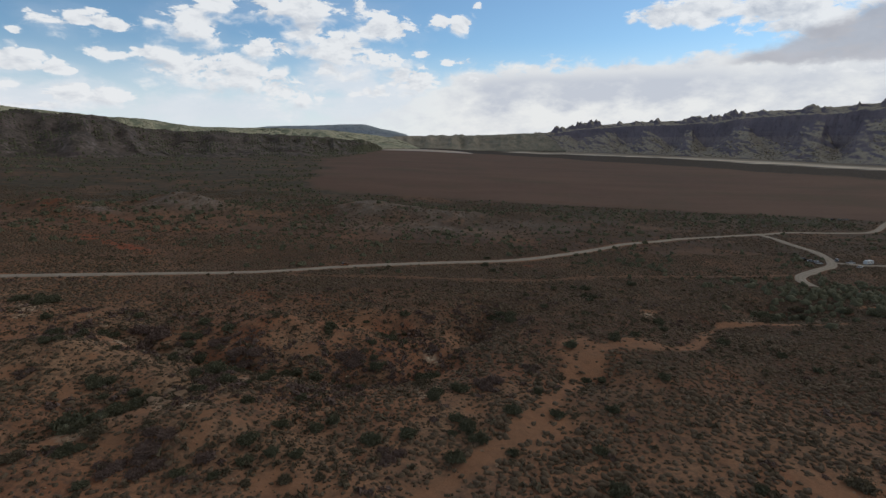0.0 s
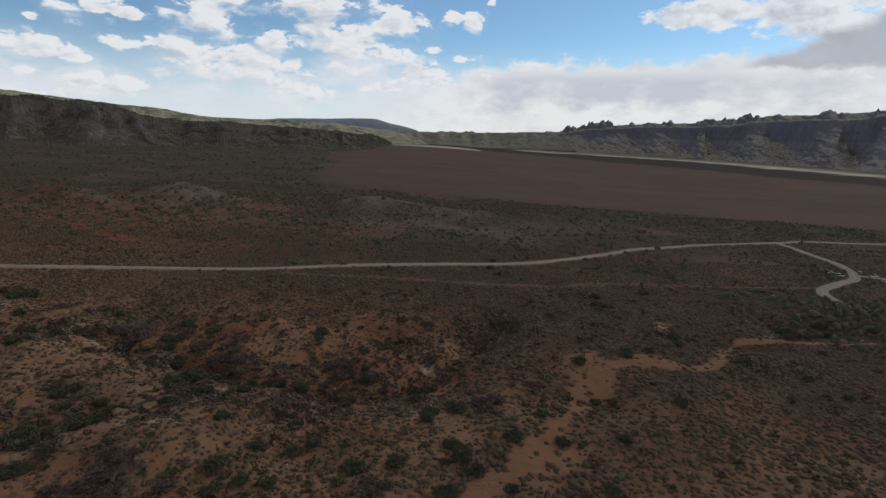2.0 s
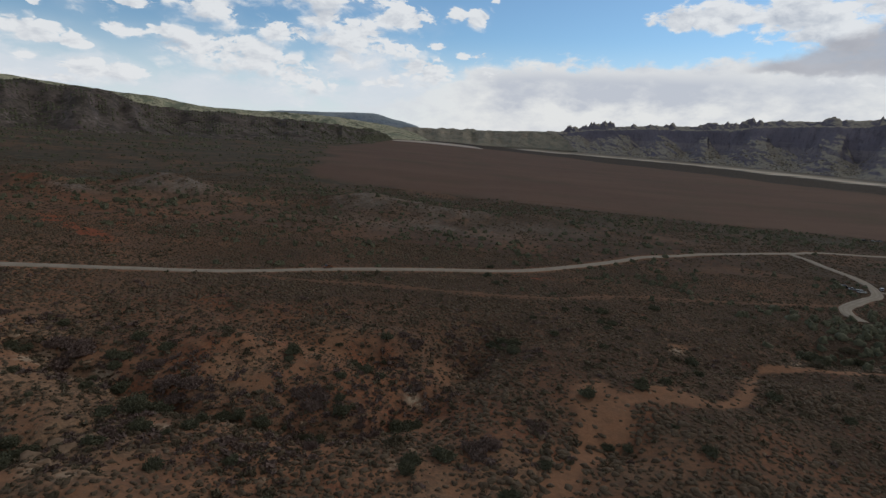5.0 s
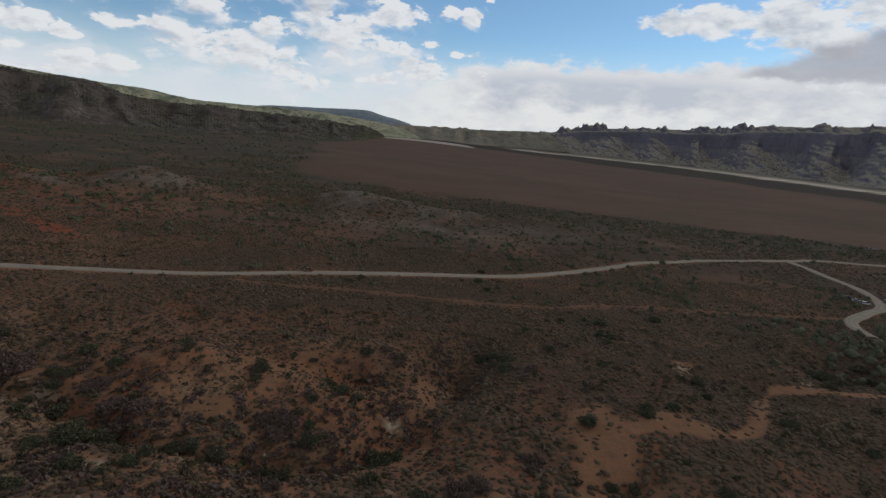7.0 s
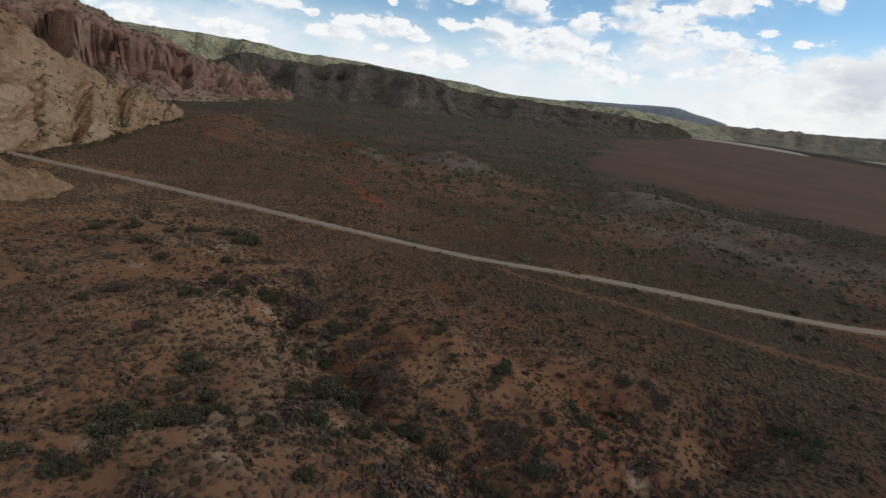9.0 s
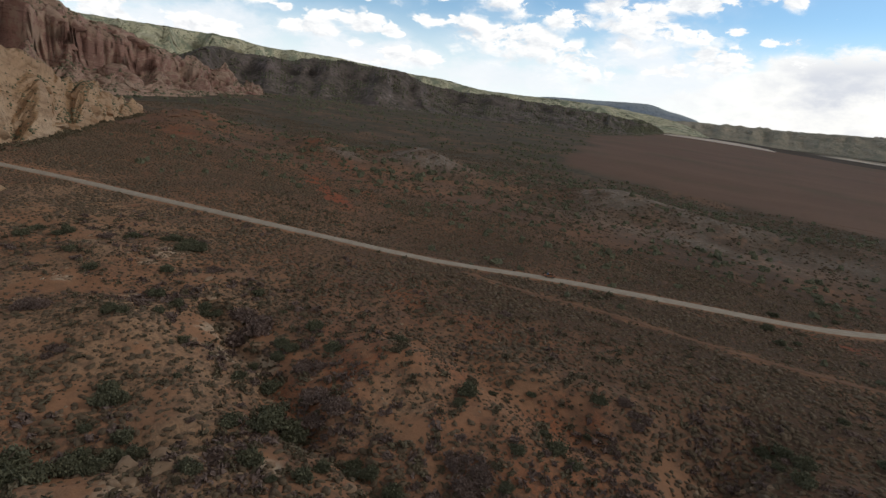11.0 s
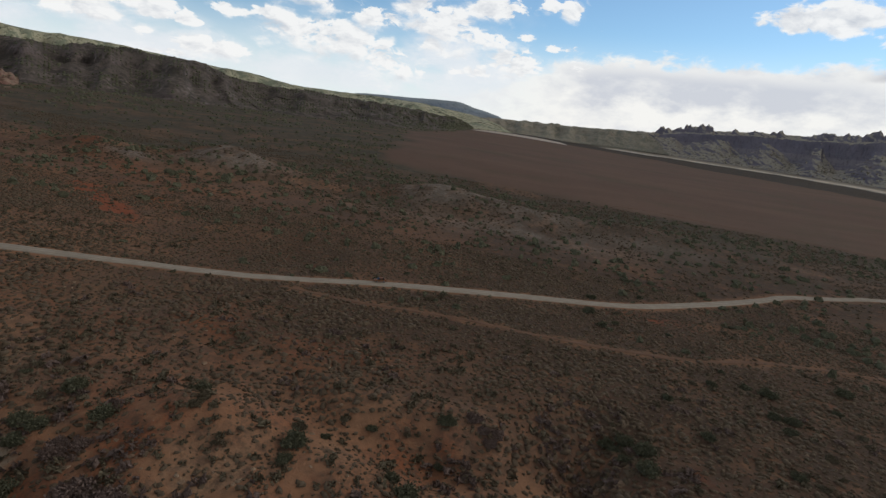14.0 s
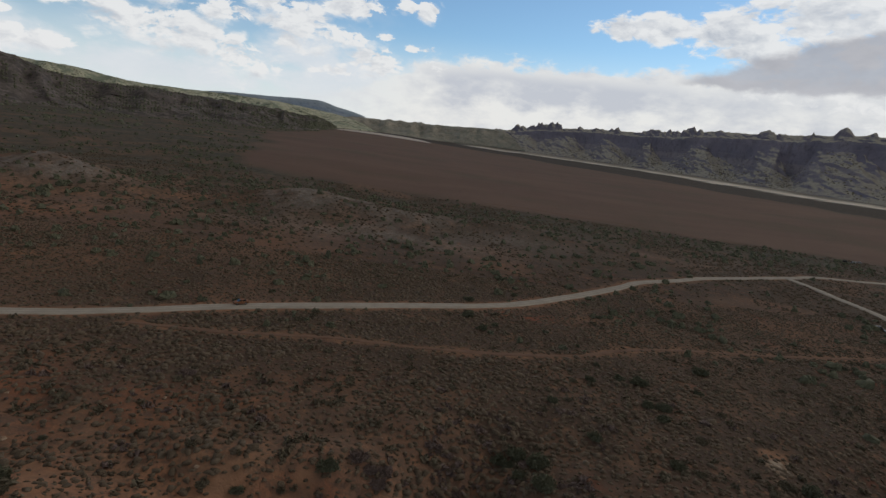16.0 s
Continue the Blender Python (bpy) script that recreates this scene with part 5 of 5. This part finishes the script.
# broad thickets: place, radius, kind (dark juniper, green juniper, leafless brush)
THICKETS_A = [
    (-65.9, 93.0, 4.1, 2), (-58.9, 93.9, 4.7, 2), (-39.6, 95.0, 2.2, 0), (-47.1, 95.2, 3.0, 2), (-75.9, 97.4, 3.5, 0), (-29.9, 97.8, 2.2, 1), (-35.1, 98.0, 2.2, 0), (-60.2, 100.2, 5.3, 2),
    (2.7, 100.3, 2.9, 0), (14.8, 101.5, 1.8, 0), (-11.1, 101.5, 4.4, 2), (-41.1, 101.6, 3.1, 1), (-15.8, 105.5, 3.0, 0), (7.9, 106.9, 3.0, 1), (-7.7, 108.0, 2.7, 0), (-36.5, 108.9, 2.4, 1),
    (-28.8, 109.5, 2.4, 0), (-83.0, 110.6, 6.7, 1), (5.9, 111.3, 3.1, 0), (-25.2, 112.4, 2.4, 0), (3.0, 114.6, 2.4, 0), (-76.8, 116.7, 4.8, 0), (-46.7, 117.6, 2.6, 1), (17.0, 118.6, 2.9, 0),
]
THICKETS_B = [
    (27.9, 118.8, 2.5, 1), (42.2, 121.1, 2.5, 1), (-75.5, 122.3, 4.4, 0), (-61.3, 123.3, 2.6, 1), (-35.5, 123.6, 2.2, 0), (-1.8, 128.5, 2.7, 0), (-89.8, 128.7, 4.5, 0), (-108.9, 128.7, 3.6, 2),
    (25.1, 130.1, 2.0, 0), (-48.2, 133.4, 2.4, 0), (12.7, 135.9, 5.6, 2), (-133.1, 136.1, 5.1, 2), (-68.0, 136.4, 2.7, 1), (-47.6, 137.1, 2.1, 0), (62.0, 138.3, 2.6, 1), (45.5, 141.0, 1.8, 0),
    (41.1, 141.6, 2.0, 1), (-110.9, 141.9, 3.6, 1), (-25.5, 142.4, 3.5, 1), (-36.9, 142.8, 3.0, 0), (-44.4, 143.9, 3.9, 1), (-64.3, 144.5, 6.5, 0), (25.7, 145.3, 3.5, 2), (-96.2, 147.3, 2.2, 0),
]
THICKETS_C = [
    (-13.8, 147.6, 4.1, 2), (-81.0, 148.9, 2.4, 1), (-20.1, 150.3, 3.1, 0), (-109.6, 150.7, 2.2, 1), (-5.1, 151.0, 5.2, 0), (-74.9, 152.0, 3.4, 1), (115.3, 152.7, 2.1, 0), (-61.3, 153.8, 6.7, 2),
    (-28.9, 154.4, 5.8, 2), (-144.1, 154.6, 2.8, 1), (-83.7, 155.2, 2.1, 0), (-185.5, 157.0, 2.9, 0), (-159.8, 157.7, 2.6, 0), (-112.8, 157.7, 2.6, 0), (-122.0, 158.7, 3.0, 0), (-72.0, 161.6, 4.7, 2),
    (41.3, 161.6, 3.1, 0), (-22.9, 162.5, 2.1, 0), (-81.9, 163.1, 4.7, 0), (110.9, 163.5, 2.4, 0), (-190.5, 164.4, 3.8, 1), (-110.1, 164.9, 4.6, 0), (-12.9, 166.7, 2.0, 0), (-179.5, 166.7, 4.0, 0),
]
THICKETS_D = [
    (-71.1, 167.5, 2.8, 0), (-131.8, 168.1, 2.6, 0), (-99.1, 168.5, 7.8, 2), (-17.5, 169.4, 2.9, 0), (58.2, 169.9, 2.6, 0), (-165.2, 170.7, 3.2, 2), (-20.6, 171.9, 1.8, 0), (65.6, 172.0, 2.4, 0),
    (96.8, 173.1, 2.9, 0), (-81.6, 173.3, 3.0, 0), (-38.8, 173.5, 3.2, 0), (-60.4, 179.1, 2.6, 1), (-165.1, 179.5, 3.5, 1), (-126.8, 179.6, 3.8, 2), (-27.9, 183.7, 1.6, 0), (-155.7, 186.9, 4.3, 0),
    (-146.9, 187.5, 6.3, 0), (-14.1, 190.2, 2.6, 0), (-5.3, 191.6, 3.7, 2), (25.3, 192.2, 3.2, 0), (-151.6, 193.7, 3.8, 2), (-9.2, 194.2, 2.8, 2), (83.4, 195.7, 3.1, 0), (55.7, 198.7, 2.1, 0),
]
THICKETS_E = [
    (26.7, 199.7, 3.2, 0), (21.3, 203.4, 4.1, 0), (41.5, 208.4, 2.2, 0), (-48.7, 218.0, 2.5, 2), (140.8, 221.5, 6.1, 0), (36.4, 223.3, 2.1, 1), (66.2, 225.0, 2.5, 0), (62.2, 226.0, 2.3, 0),
    (51.6, 238.7, 2.1, 0), (66.7, 240.5, 3.1, 0), (61.1, 241.4, 2.2, 0), (15.1, 248.3, 2.1, 0), (92.8, 253.3, 3.1, 0),
]
THICKETS = [(x * (1 - 0.6 * r / y), y - 0.6 * r, r, k) for x, y, r, k in THICKETS_A + THICKETS_B + THICKETS_C + THICKETS_D + THICKETS_E]
for i, (bx, by, br, bk) in enumerate(THICKETS):
    if clear_of_ways(np.array([bx]), np.array([by]))[0]:
        if br > 3.4:
            # a wide thicket is several bushes grown together
            g = np.random.default_rng(int(bx * 7 + by * 13) % 9973)
            for q in range(3 + (br > 5)):
                a = q * 2.1 + g.random()
                bush(bx + math.cos(a) * br * 0.48, by + math.sin(a) * br * 0.42, br * (0.42 + 0.16 * g.random()), (0, 1, 3)[bk] + 4 * int(g.integers(0, 3)))
        else:
            bush(bx, by, br * 0.85, (0, 1, 3)[bk] + 4 * (i % 3))
BUSHES_A = [b for b in BUSHES_A + BUSHES_B + BUSHES_C + BUSHES_D + BUSHES_E + BUSHES_F if all(math.hypot(b[0] - q[0], b[1] - q[1]) > 0.9 * q[2] + 0.6 for q in THICKETS)]
for i, (bx, by, br) in enumerate(BUSHES_A):
    here = (np.array([bx]), np.array([by]))
    if clear_of_ways(*here)[0]:
        h = int(bx * 13 + by * 7 + br * 31)
        wash = min(off_line(*here, WASH, 12)[0], off_line(*here, WASH_B, 12)[0]) < 9
        kind = (0, 3, 1, 3, 2, 3)[h % 6] if wash else (0, 1, 2, 2, 1)[h % 5]
        bush(bx, by, min(br * 0.95, 3.6), kind + 4 * (h % 3))


def shrubs_on(surface, name, count, lo, hi, wide0, wide1, mat, label, seed, low_u=0.0, high_u=1.0):
    """Shrubs in the crevices and on the gentler parts of a rock face."""
    X, Y, Z = SURFACES[surface]
    g = np.random.default_rng(seed)
    i = g.integers(int(X.shape[0] * low_u) + 1, int(X.shape[0] * high_u) - 1, count * 3)
    j = g.integers(int(X.shape[1] * lo) + 1, int(X.shape[1] * hi) - 1, count * 3)
    run = np.hypot(X[i, j + 1] - X[i, j - 1], Y[i, j + 1] - Y[i, j - 1])
    steep = np.abs(Z[i, j + 1] - Z[i, j - 1]) / (run + 0.01)
    patch = fbm(X[i, j] / (wide1 * 14), Y[i, j] / (wide1 * 14), seed, 3)
    ok = g.random(len(i)) < smooth(-steep, -2.2, -0.5) * (0.15 + smooth(patch, 0.38, 0.62))
    i, j = i[ok][:count], j[ok][:count]
    size = wide0 + (wide1 - wide0) * g.random(len(i)) ** 1.7
    scatter(name, X[i, j], Y[i, j], size, size * (0.7 + 0.5 * g.random(len(i))), mat, label, "shrubs", 5, 2, 0.1, 8, 0.8, True, Z[i, j] - 0.25 * size)


# brush crowding the foot of the outcrop
fx, fy = SURFACES["sandstone_outcrop"][0][:, 3], SURFACES["sandstone_outcrop"][1][:, 3]
i = rng.integers(len(fx) // 3, len(fx), 700)
away = rng.random(700) ** 1.6 * 34 - 2
x, y = fx[i] * (1 - away / np.hypot(fx[i], fy[i])) + rng.normal(0, 3, 700), fy[i] - away * 0.55 + rng.normal(0, 3, 700)
keep = clear_of_ways(x, y)
x, y = x[keep], y[keep]
ragged("foot_brush", x, y, 0.7 + 1.7 * rng.random(len(x)) ** 1.6, 0.7, SAGE, "dark brush crowding the foot of the outcrop")
shrubs_on("sandstone_outcrop", "outcrop_shrubs", 1500, 0.02, 0.6, 0.4, 1.4, JUNIPER, "dark shrubs rooted in the sandstone outcrop", 701)
# trees and brush along the foot of the bluff
fx, fy = SURFACES["dark_bluff"][0][:, 4], SURFACES["dark_bluff"][1][:, 4]
i = rng.integers(0, len(fx), 3600)
away = 1 - 0.35 * rng.random(3600) ** 2.0
x, y = fx[i] * away + rng.normal(0, 12, 3600), fy[i] * away + rng.normal(0, 12, 3600)
keep = (field_mask(x, y) < 0.1) & (fbm(x / 90, y / 60, 93, 4) > 0.44)
x, y = x[keep], y[keep]
size = 1.3 + 3.2 * rng.random(len(x)) ** 2.0
scatter("foot_trees", x, y, size, size * (0.7 + 0.4 * rng.random(len(x))), JUNIPER, "dark low trees along the foot of the bluff", "trees", 6, 2, 0.1, 8, 0.8, True)
shrubs_on("red_cliff", "cliff_shrubs", 3800, 0.0, 0.64, 0.9, 2.8, JUNIPER, "dark shrubs over the ledges of the red cliff", 702)
shrubs_on("dark_bluff", "bluff_shrubs", 9000, 0.0, 0.64, 1.5, 5.0, JUNIPER, "dark shrubs and low trees over the bluff", 703)
shrubs_on("east_cliff", "talus_shrubs", 3500, 0.0, 0.45, 1.5, 4.5, SAGE, "grey-green shrubs over the talus below the cliff", 704)

# ---------------------------------------------------------------- rocks near the camera
def boulder_mesh(seed, flat):
    b = bmesh.new()
    bmesh.ops.create_icosphere(b, subdivisions=3, radius=1.0)
    g = np.random.default_rng(seed)
    planes = [(Vector(g.normal(0, 1, 3)).normalized(), 0.45 + 0.35 * g.random()) for _ in range(14)]
    for v in b.verts:
        for nrm, d in planes:
            over = v.co.dot(nrm) - d
            if over > 0:
                v.co -= nrm * over * 0.88
        v.co += Vector(noise.noise_vector(v.co * 2.3 + Vector((seed, 0, 0)))) * 0.13 + Vector(noise.noise_vector(v.co * 6.0 + Vector((0, seed, 0)))) * 0.05
        v.co.z *= flat
    for f in b.faces:
        f.smooth = True
    me = bpy.data.meshes.new("boulder")
    b.to_mesh(me)
    b.free()
    return me


def crags(surface, owner, mat, count, lo, hi, small, large, seed, u0=0.0, u1=1.0, sink=0.55):
    """Rounded blocks of rock set into a cliff, each with its own bulk and tilt."""
    X, Y, Z = SURFACES[surface]
    g = np.random.default_rng(seed)
    for k in range(count):
        i = int(g.uniform(u0, u1) * (X.shape[0] - 3)) + 1
        j = int(g.uniform(lo, hi) * (X.shape[1] - 3)) + 1
        r = small + (large - small) * g.random() ** 1.6
        me = boulder_mesh(int(seed * 100 + k), 0.75 + 0.4 * g.random())
        here = Vector((X[i, j], Y[i, j], Z[i, j] - sink * r * 0.6))
        to = Vector((EYE[0] - here.x, EYE[1] - here.y, 0)).normalized()
        turn = Matrix.Rotation(g.uniform(0, 6.3), 4, "Z") @ Matrix.Rotation(g.uniform(-0.5, 0.5), 4, "X")
        me.transform(Matrix.Translation(here - to * r * sink) @ turn @ Matrix.Diagonal((r * g.uniform(0.8, 1.6), r * g.uniform(0.7, 1.1), r * g.uniform(0.7, 1.1), 1)))
        me.materials.append(mat)
        ob = new("rock_block", me)
        ob.parent = owner


for owner in [o for o in bpy.data.objects if o.name in ("sandstone_outcrop", "red_cliff")]:
    if owner.name == "red_cliff":
        crags("red_cliff", owner, RED_ROCK, 110, 0.12, 0.56, 9, 26, 81, 0.40, 1.0)
    else:
        crags("sandstone_outcrop", owner, YELLOW_ROCK, 46, 0.02, 0.40, 3, 11, 82, 0.35, 1.0, 0.6)

LEDGE_ROCK = rock_material("ledge_sandstone", (0.36, 0.25, 0.165), (0.47, 0.345, 0.235), (0.55, 0.42, 0.295), 1.2, (0.30, 0.20, 0.125), 14.0, 0.0)
BOULDERS = [boulder_mesh(600 + k, (0.5, 0.65, 0.42, 0.8)[k % 4]) for k in range(6)]
for me in BOULDERS:
    me.materials.append(LEDGE_ROCK)
ROCKS = [(-68, 117, 3.2), (-64.5, 119.5, 2.6), (-67, 122, 2.3), (-62, 123, 2.0), (-60, 120, 2.4), (-65, 115, 1.8), (-58, 123.5, 1.8), (-61, 126, 1.5),
         (-69, 144, 1.5), (-71, 147, 1.2), (-80, 150, 1.6), (-84, 156, 1.4), (-88, 160, 1.2), (-112, 166, 1.8), (-106, 170, 1.3), (-120, 172, 1.6), (-42, 136, 1.4), (-28, 118, 1.2),
         (24, 287, 0.8), (29, 290, 0.7), (52, 313, 0.7), (-2, 132, 1.3), (4, 150, 1.0), (86, 205, 1.2), (80, 199, 1.0)]
g = np.random.default_rng(73)
for cx, cy, r in LEDGES:
    a = g.uniform(0, 6.3)
    for k in range(4):
        ROCKS.append((cx + math.cos(a) * (k - 1.5) * 0.5 * r + g.normal(0, 0.4), cy + math.sin(a) * (k - 1.5) * 0.35 * r + g.normal(0, 0.4), 0.5 + 0.8 * g.random()))
for i, (x, y, r) in enumerate(ROCKS):
    ob = tagged(new("boulder", BOULDERS[i % 6]), "weathered buff sandstone boulder half sunk in the soil", "boulder", "boulders on the slope")
    ob.matrix_world = pose(x, y, land_at(x, y) - r * 0.05, 0, 0, i * 67) @ Matrix.Diagonal((r * 1.3, r * 0.85, r * 0.55, 1))

# blocks fallen from the cliffs and knobs of rock on the western flat
RED_BLOCKS = [boulder_mesh(660 + k, (0.6, 0.8, 0.5)[k]) for k in range(3)]
for me in RED_BLOCKS:
    me.materials.append(rock_material("knob_sandstone", (0.24, 0.135, 0.088), (0.31, 0.18, 0.115), (0.36, 0.235, 0.16), 0.6, (0.22, 0.13, 0.085), 9.0, 0.0))
g = np.random.default_rng(71)
for cx, cy, spread, count, big in ((-505, 452, 26, 16, 7.5), (-455, 420, 30, 8, 4.5), (-420, 330, 26, 8, 3.0), (-296, 438, 18, 12, 1.8), (-350, 466, 16, 9, 2.2), (-228, 484, 16, 7, 2.2), (-290, 150, 24, 9, 4.0), (-352, 255, 30, 5, 2.0)):
    for k in range(count):
        x, y, r = cx + g.normal(0, spread), cy + g.normal(0, spread * 0.6), big * (0.35 + 0.65 * g.random() ** 1.5)
        if clear_of_ways(np.array([x]), np.array([y]))[0]:
            ob = tagged(new("boulder", RED_BLOCKS[k % 3]), "weathered red-buff sandstone boulder on the scrubby flat", "boulder", "boulders on the flat")
            ob.matrix_world = pose(x, y, land_at(x, y) - r * 0.1, 0, 0, g.uniform(0, 360)) @ Matrix.Diagonal((r * 1.4, r, r * 0.8, 1))

n = 5200
x, y = rng.uniform(-190, 110, n), rng.uniform(78, 215, n)
keep = rng.random(n) < 0.08 + 0.9 * tan_mask(x, y) * smooth(fbm(x / 9, y / 9, 95, 3), 0.45, 0.65)
x, y = x[keep], y[keep]
size = 0.15 + 0.45 * rng.random(len(x)) ** 2.2
scatter("loose_stone", x, y, size, size * 0.7, LEDGE_ROCK, "pale loose stones over the sandy slope", "stones", 5, 2, 0.06, 6, 0.8)

# ---------------------------------------------------------------- vehicles
GLASS = plain("dark_glass", (0.015, 0.018, 0.02), 0.08, 0.0, 0.1, 0.6)
TYRE = plain("tyre_rubber", (0.02, 0.02, 0.02), 0.8)
RIM = plain("alloy_rim", (0.45, 0.45, 0.46), 0.35, 0.9)
LAMP_W = plain("lamp_lens", (0.7, 0.7, 0.68), 0.15)
LAMP_R = plain("tail_lens", (0.30, 0.02, 0.02), 0.2)
BUMPER = plain("bumper_plastic", (0.03, 0.03, 0.032), 0.6)


def loft(outline, half, inset=0.0):
    """A body from a side outline (y along, z up), with rounded flanks."""
    b = bmesh.new()
    cols = [(-half, 0.93), (-half * 0.93, 1.0), (half * 0.93, 1.0), (half, 0.93)]
    mid = sum(p[1] for p in outline) / len(outline)
    rings = [[b.verts.new((x, yy * (1 - (1 - k) * 0.25), mid + (zz - mid) * k)) for yy, zz in outline] for x, k in cols]
    n = len(outline)
    for a, c in zip(rings[:-1], rings[1:]):
        for i in range(n):
            b.faces.new((a[i], a[(i + 1) % n], c[(i + 1) % n], c[i]))
    b.faces.new(rings[0][::-1])
    b.faces.new(rings[-1])
    bmesh.ops.recalc_face_normals(b, faces=b.faces)
    return b


def box(sx, sy, sz, at, bevel=0.03):
    b = bmesh.new()
    bmesh.ops.create_cube(b, size=1, matrix=Matrix.Translation(at) @ Matrix.Diagonal((sx, sy, sz, 1)))
    bmesh.ops.bevel(b, geom=b.edges[:], offset=bevel, segments=2, affect="EDGES")
    return b


def disc(r, w, at, seg=18):
    b = bmesh.new()
    bmesh.ops.create_cone(b, cap_ends=True, segments=seg, radius1=r, radius2=r, depth=w, matrix=Matrix.Translation(at) @ Matrix.Rotation(radians(90), 4, "Y"))
    bmesh.ops.bevel(b, geom=b.edges[:], offset=0.03, segments=1, affect="EDGES")
    return b


def wheel(top, x, y, r):
    t = part("wheel", disc(r, 0.24, (x, y, r)), TYRE, top)
    side = 0.125 if x > 0 else -0.125
    part("rim", disc(r * 0.62, 0.03, (x + side, y, r), 12), RIM, t, "bright alloy rim")


def car(name, label, x, y, heading, paint, kind="suv", length=4.6):
    """A road vehicle whose nose points along heading (degrees from +y)."""
    top = tagged(new(name), label, "pickup" if kind == "pickup" else "car", "parked vehicles")
    a, h = length / 2, 0.9
    body = [(-a, 0.45), (-a, 0.95), (-a + 0.15, 1.02), (a - 1.25, 1.02), (a - 0.1, 0.85), (a, 0.65), (a, 0.42), (a - 0.35, 0.32), (-a + 0.35, 0.32)]
    part("body", loft(body, h), paint, top)
    if kind == "pickup":
        cab = [(-0.35, 1.0), (-0.25, 1.68), (0.75, 1.70), (1.25, 1.0)]
    elif kind == "sedan":
        cab = [(-a + 0.55, 1.0), (-a + 1.15, 1.42), (0.35, 1.45), (1.10, 1.0)]
    else:
        cab = [(-a + 0.10, 1.0), (-a + 0.28, 1.66), (0.45, 1.72), (1.15, 1.0)]
    part("cabin", loft(cab, h * 0.86), GLASS, top, "dark glass cabin windows")
    r0, r1 = cab[1], cab[2]
    part("roof", box(h * 1.5, r1[0] - r0[0], 0.07, (0, (r0[0] + r1[0]) / 2, max(r0[1], r1[1]) + 0.01)), paint, top)
    for sx in (-1, 1):
        part("door_pillar", box(0.05, 0.12, cab[1][1] - 1.0, (sx * h * 0.85, (r0[0] + r1[0]) / 2, (cab[1][1] + 1.0) / 2), 0.01), paint, top)
        part("headlight", box(0.34, 0.06, 0.16, (sx * h * 0.66, a - 0.02, 0.70), 0.02), LAMP_W, top, "clear headlight")
        part("tail_light", box(0.20, 0.06, 0.30, (sx * h * 0.78, -a + 0.01, 0.82), 0.02), LAMP_R, top, "red tail light")
        for yy in (a - 0.85, -a + 0.85):
            wheel(top, sx * (h - 0.09), yy, 0.36)
    part("bumper", box(h * 1.9, 0.16, 0.22, (0, a, 0.45), 0.05), BUMPER, top)
    part("bumper", box(h * 1.9, 0.16, 0.22, (0, -a, 0.48), 0.05), BUMPER, top)
    if kind == "pickup":
        part("bed_liner", box(h * 1.55, a - 0.55, 0.05, (0, -a / 2 - 0.25, 1.03), 0.01), BUMPER, top)
    lift = 0.30 if min(off_line(np.array([x]), np.array([y]), ROAD, 8)[0], off_line(np.array([x]), np.array([y]), SPUR, 8)[0]) < 3.4 else 0.02
    top.matrix_world = pose(x, y, land_at(x, y) + lift, 0, 0, -heading)
    return top


def camper(x, y, heading):
    top = tagged(new("camper_trailer"), "white camper trailer parked at the camp", "trailer", "parked vehicles")
    shell = [(-2.9, 0.55), (-3.0, 1.2), (-2.7, 2.55), (-2.2, 2.75), (2.4, 2.75), (2.9, 2.2), (2.95, 1.2), (2.6, 0.55)]
    part("shell", loft(shell, 1.15), plain("white_shell", (0.78, 0.78, 0.76), 0.35), top)
    for sx in (-1, 1):
        for yy in (-1.7, 0.9):
            part("window", box(0.04, 0.9, 0.55, (sx * 1.15, yy, 1.75), 0.02), GLASS, top, "dark glass window")
        wheel(top, sx * 1.02, -0.35, 0.34)
    part("door", box(0.05, 0.7, 1.7, (1.15, 2.0, 1.5), 0.02), plain("door_panel", (0.66, 0.66, 0.65), 0.4), top, "pale panel door")
    part("drawbar", box(0.12, 1.3, 0.12, (0, 3.4, 0.5), 0.02), BUMPER, top, "black steel drawbar")
    part("stripe", box(2.32, 4.6, 0.14, (0, -0.1, 1.15), 0.02), plain("grey_stripe", (0.30, 0.31, 0.33), 0.4), top, "grey side stripe")
    top.matrix_world = pose(x, y, land_at(x, y) + 0.02, 0, 0, -heading)


WHITE = plain("white_paint", (0.75, 0.75, 0.74), 0.25)
SILVER = plain("silver_paint", (0.42, 0.43, 0.44), 0.3, 0.6)
MAROON = plain("bronze_paint", (0.30, 0.125, 0.055), 0.6)
BLACKP = plain("black_paint", (0.02, 0.021, 0.024), 0.25)
car("car", "bronze-brown car stopped at the edge of the gravel road", -51.0, 267.2, 246, MAROON, "sedan", 4.2)
car("car", "dark car parked beside the bend of the side road", 229, 328.5, 110, BLACKP, "suv", 4.6)
car("car", "silver car parked beside the bend of the side road", 231, 325, 105, SILVER, "sedan", 4.5)
car("car", "white car parked beside the bend of the side road", 232.5, 320.5, 100, WHITE, "suv", 4.6)
camper(264, 321, 75)
car("pickup", "white pickup parked at the camp", 254, 322.5, 85, WHITE, "pickup", 5.4)
car("car", "white car parked at the camp", 251, 311, 60, WHITE, "sedan", 4.5)
car("car", "silver car parked near the side road junction", 249, 327.5, 40, SILVER, "suv", 4.5)
car("car", "white car parked on the open valley floor", 406, 537, 80, WHITE, "suv", 4.7)
car("pickup", "silver pickup parked on the open valley floor", 414, 540, 85, SILVER, "pickup", 5.4)
car("car", "black car parked on the open valley floor", 398, 537, 95, BLACKP, "suv", 4.6)
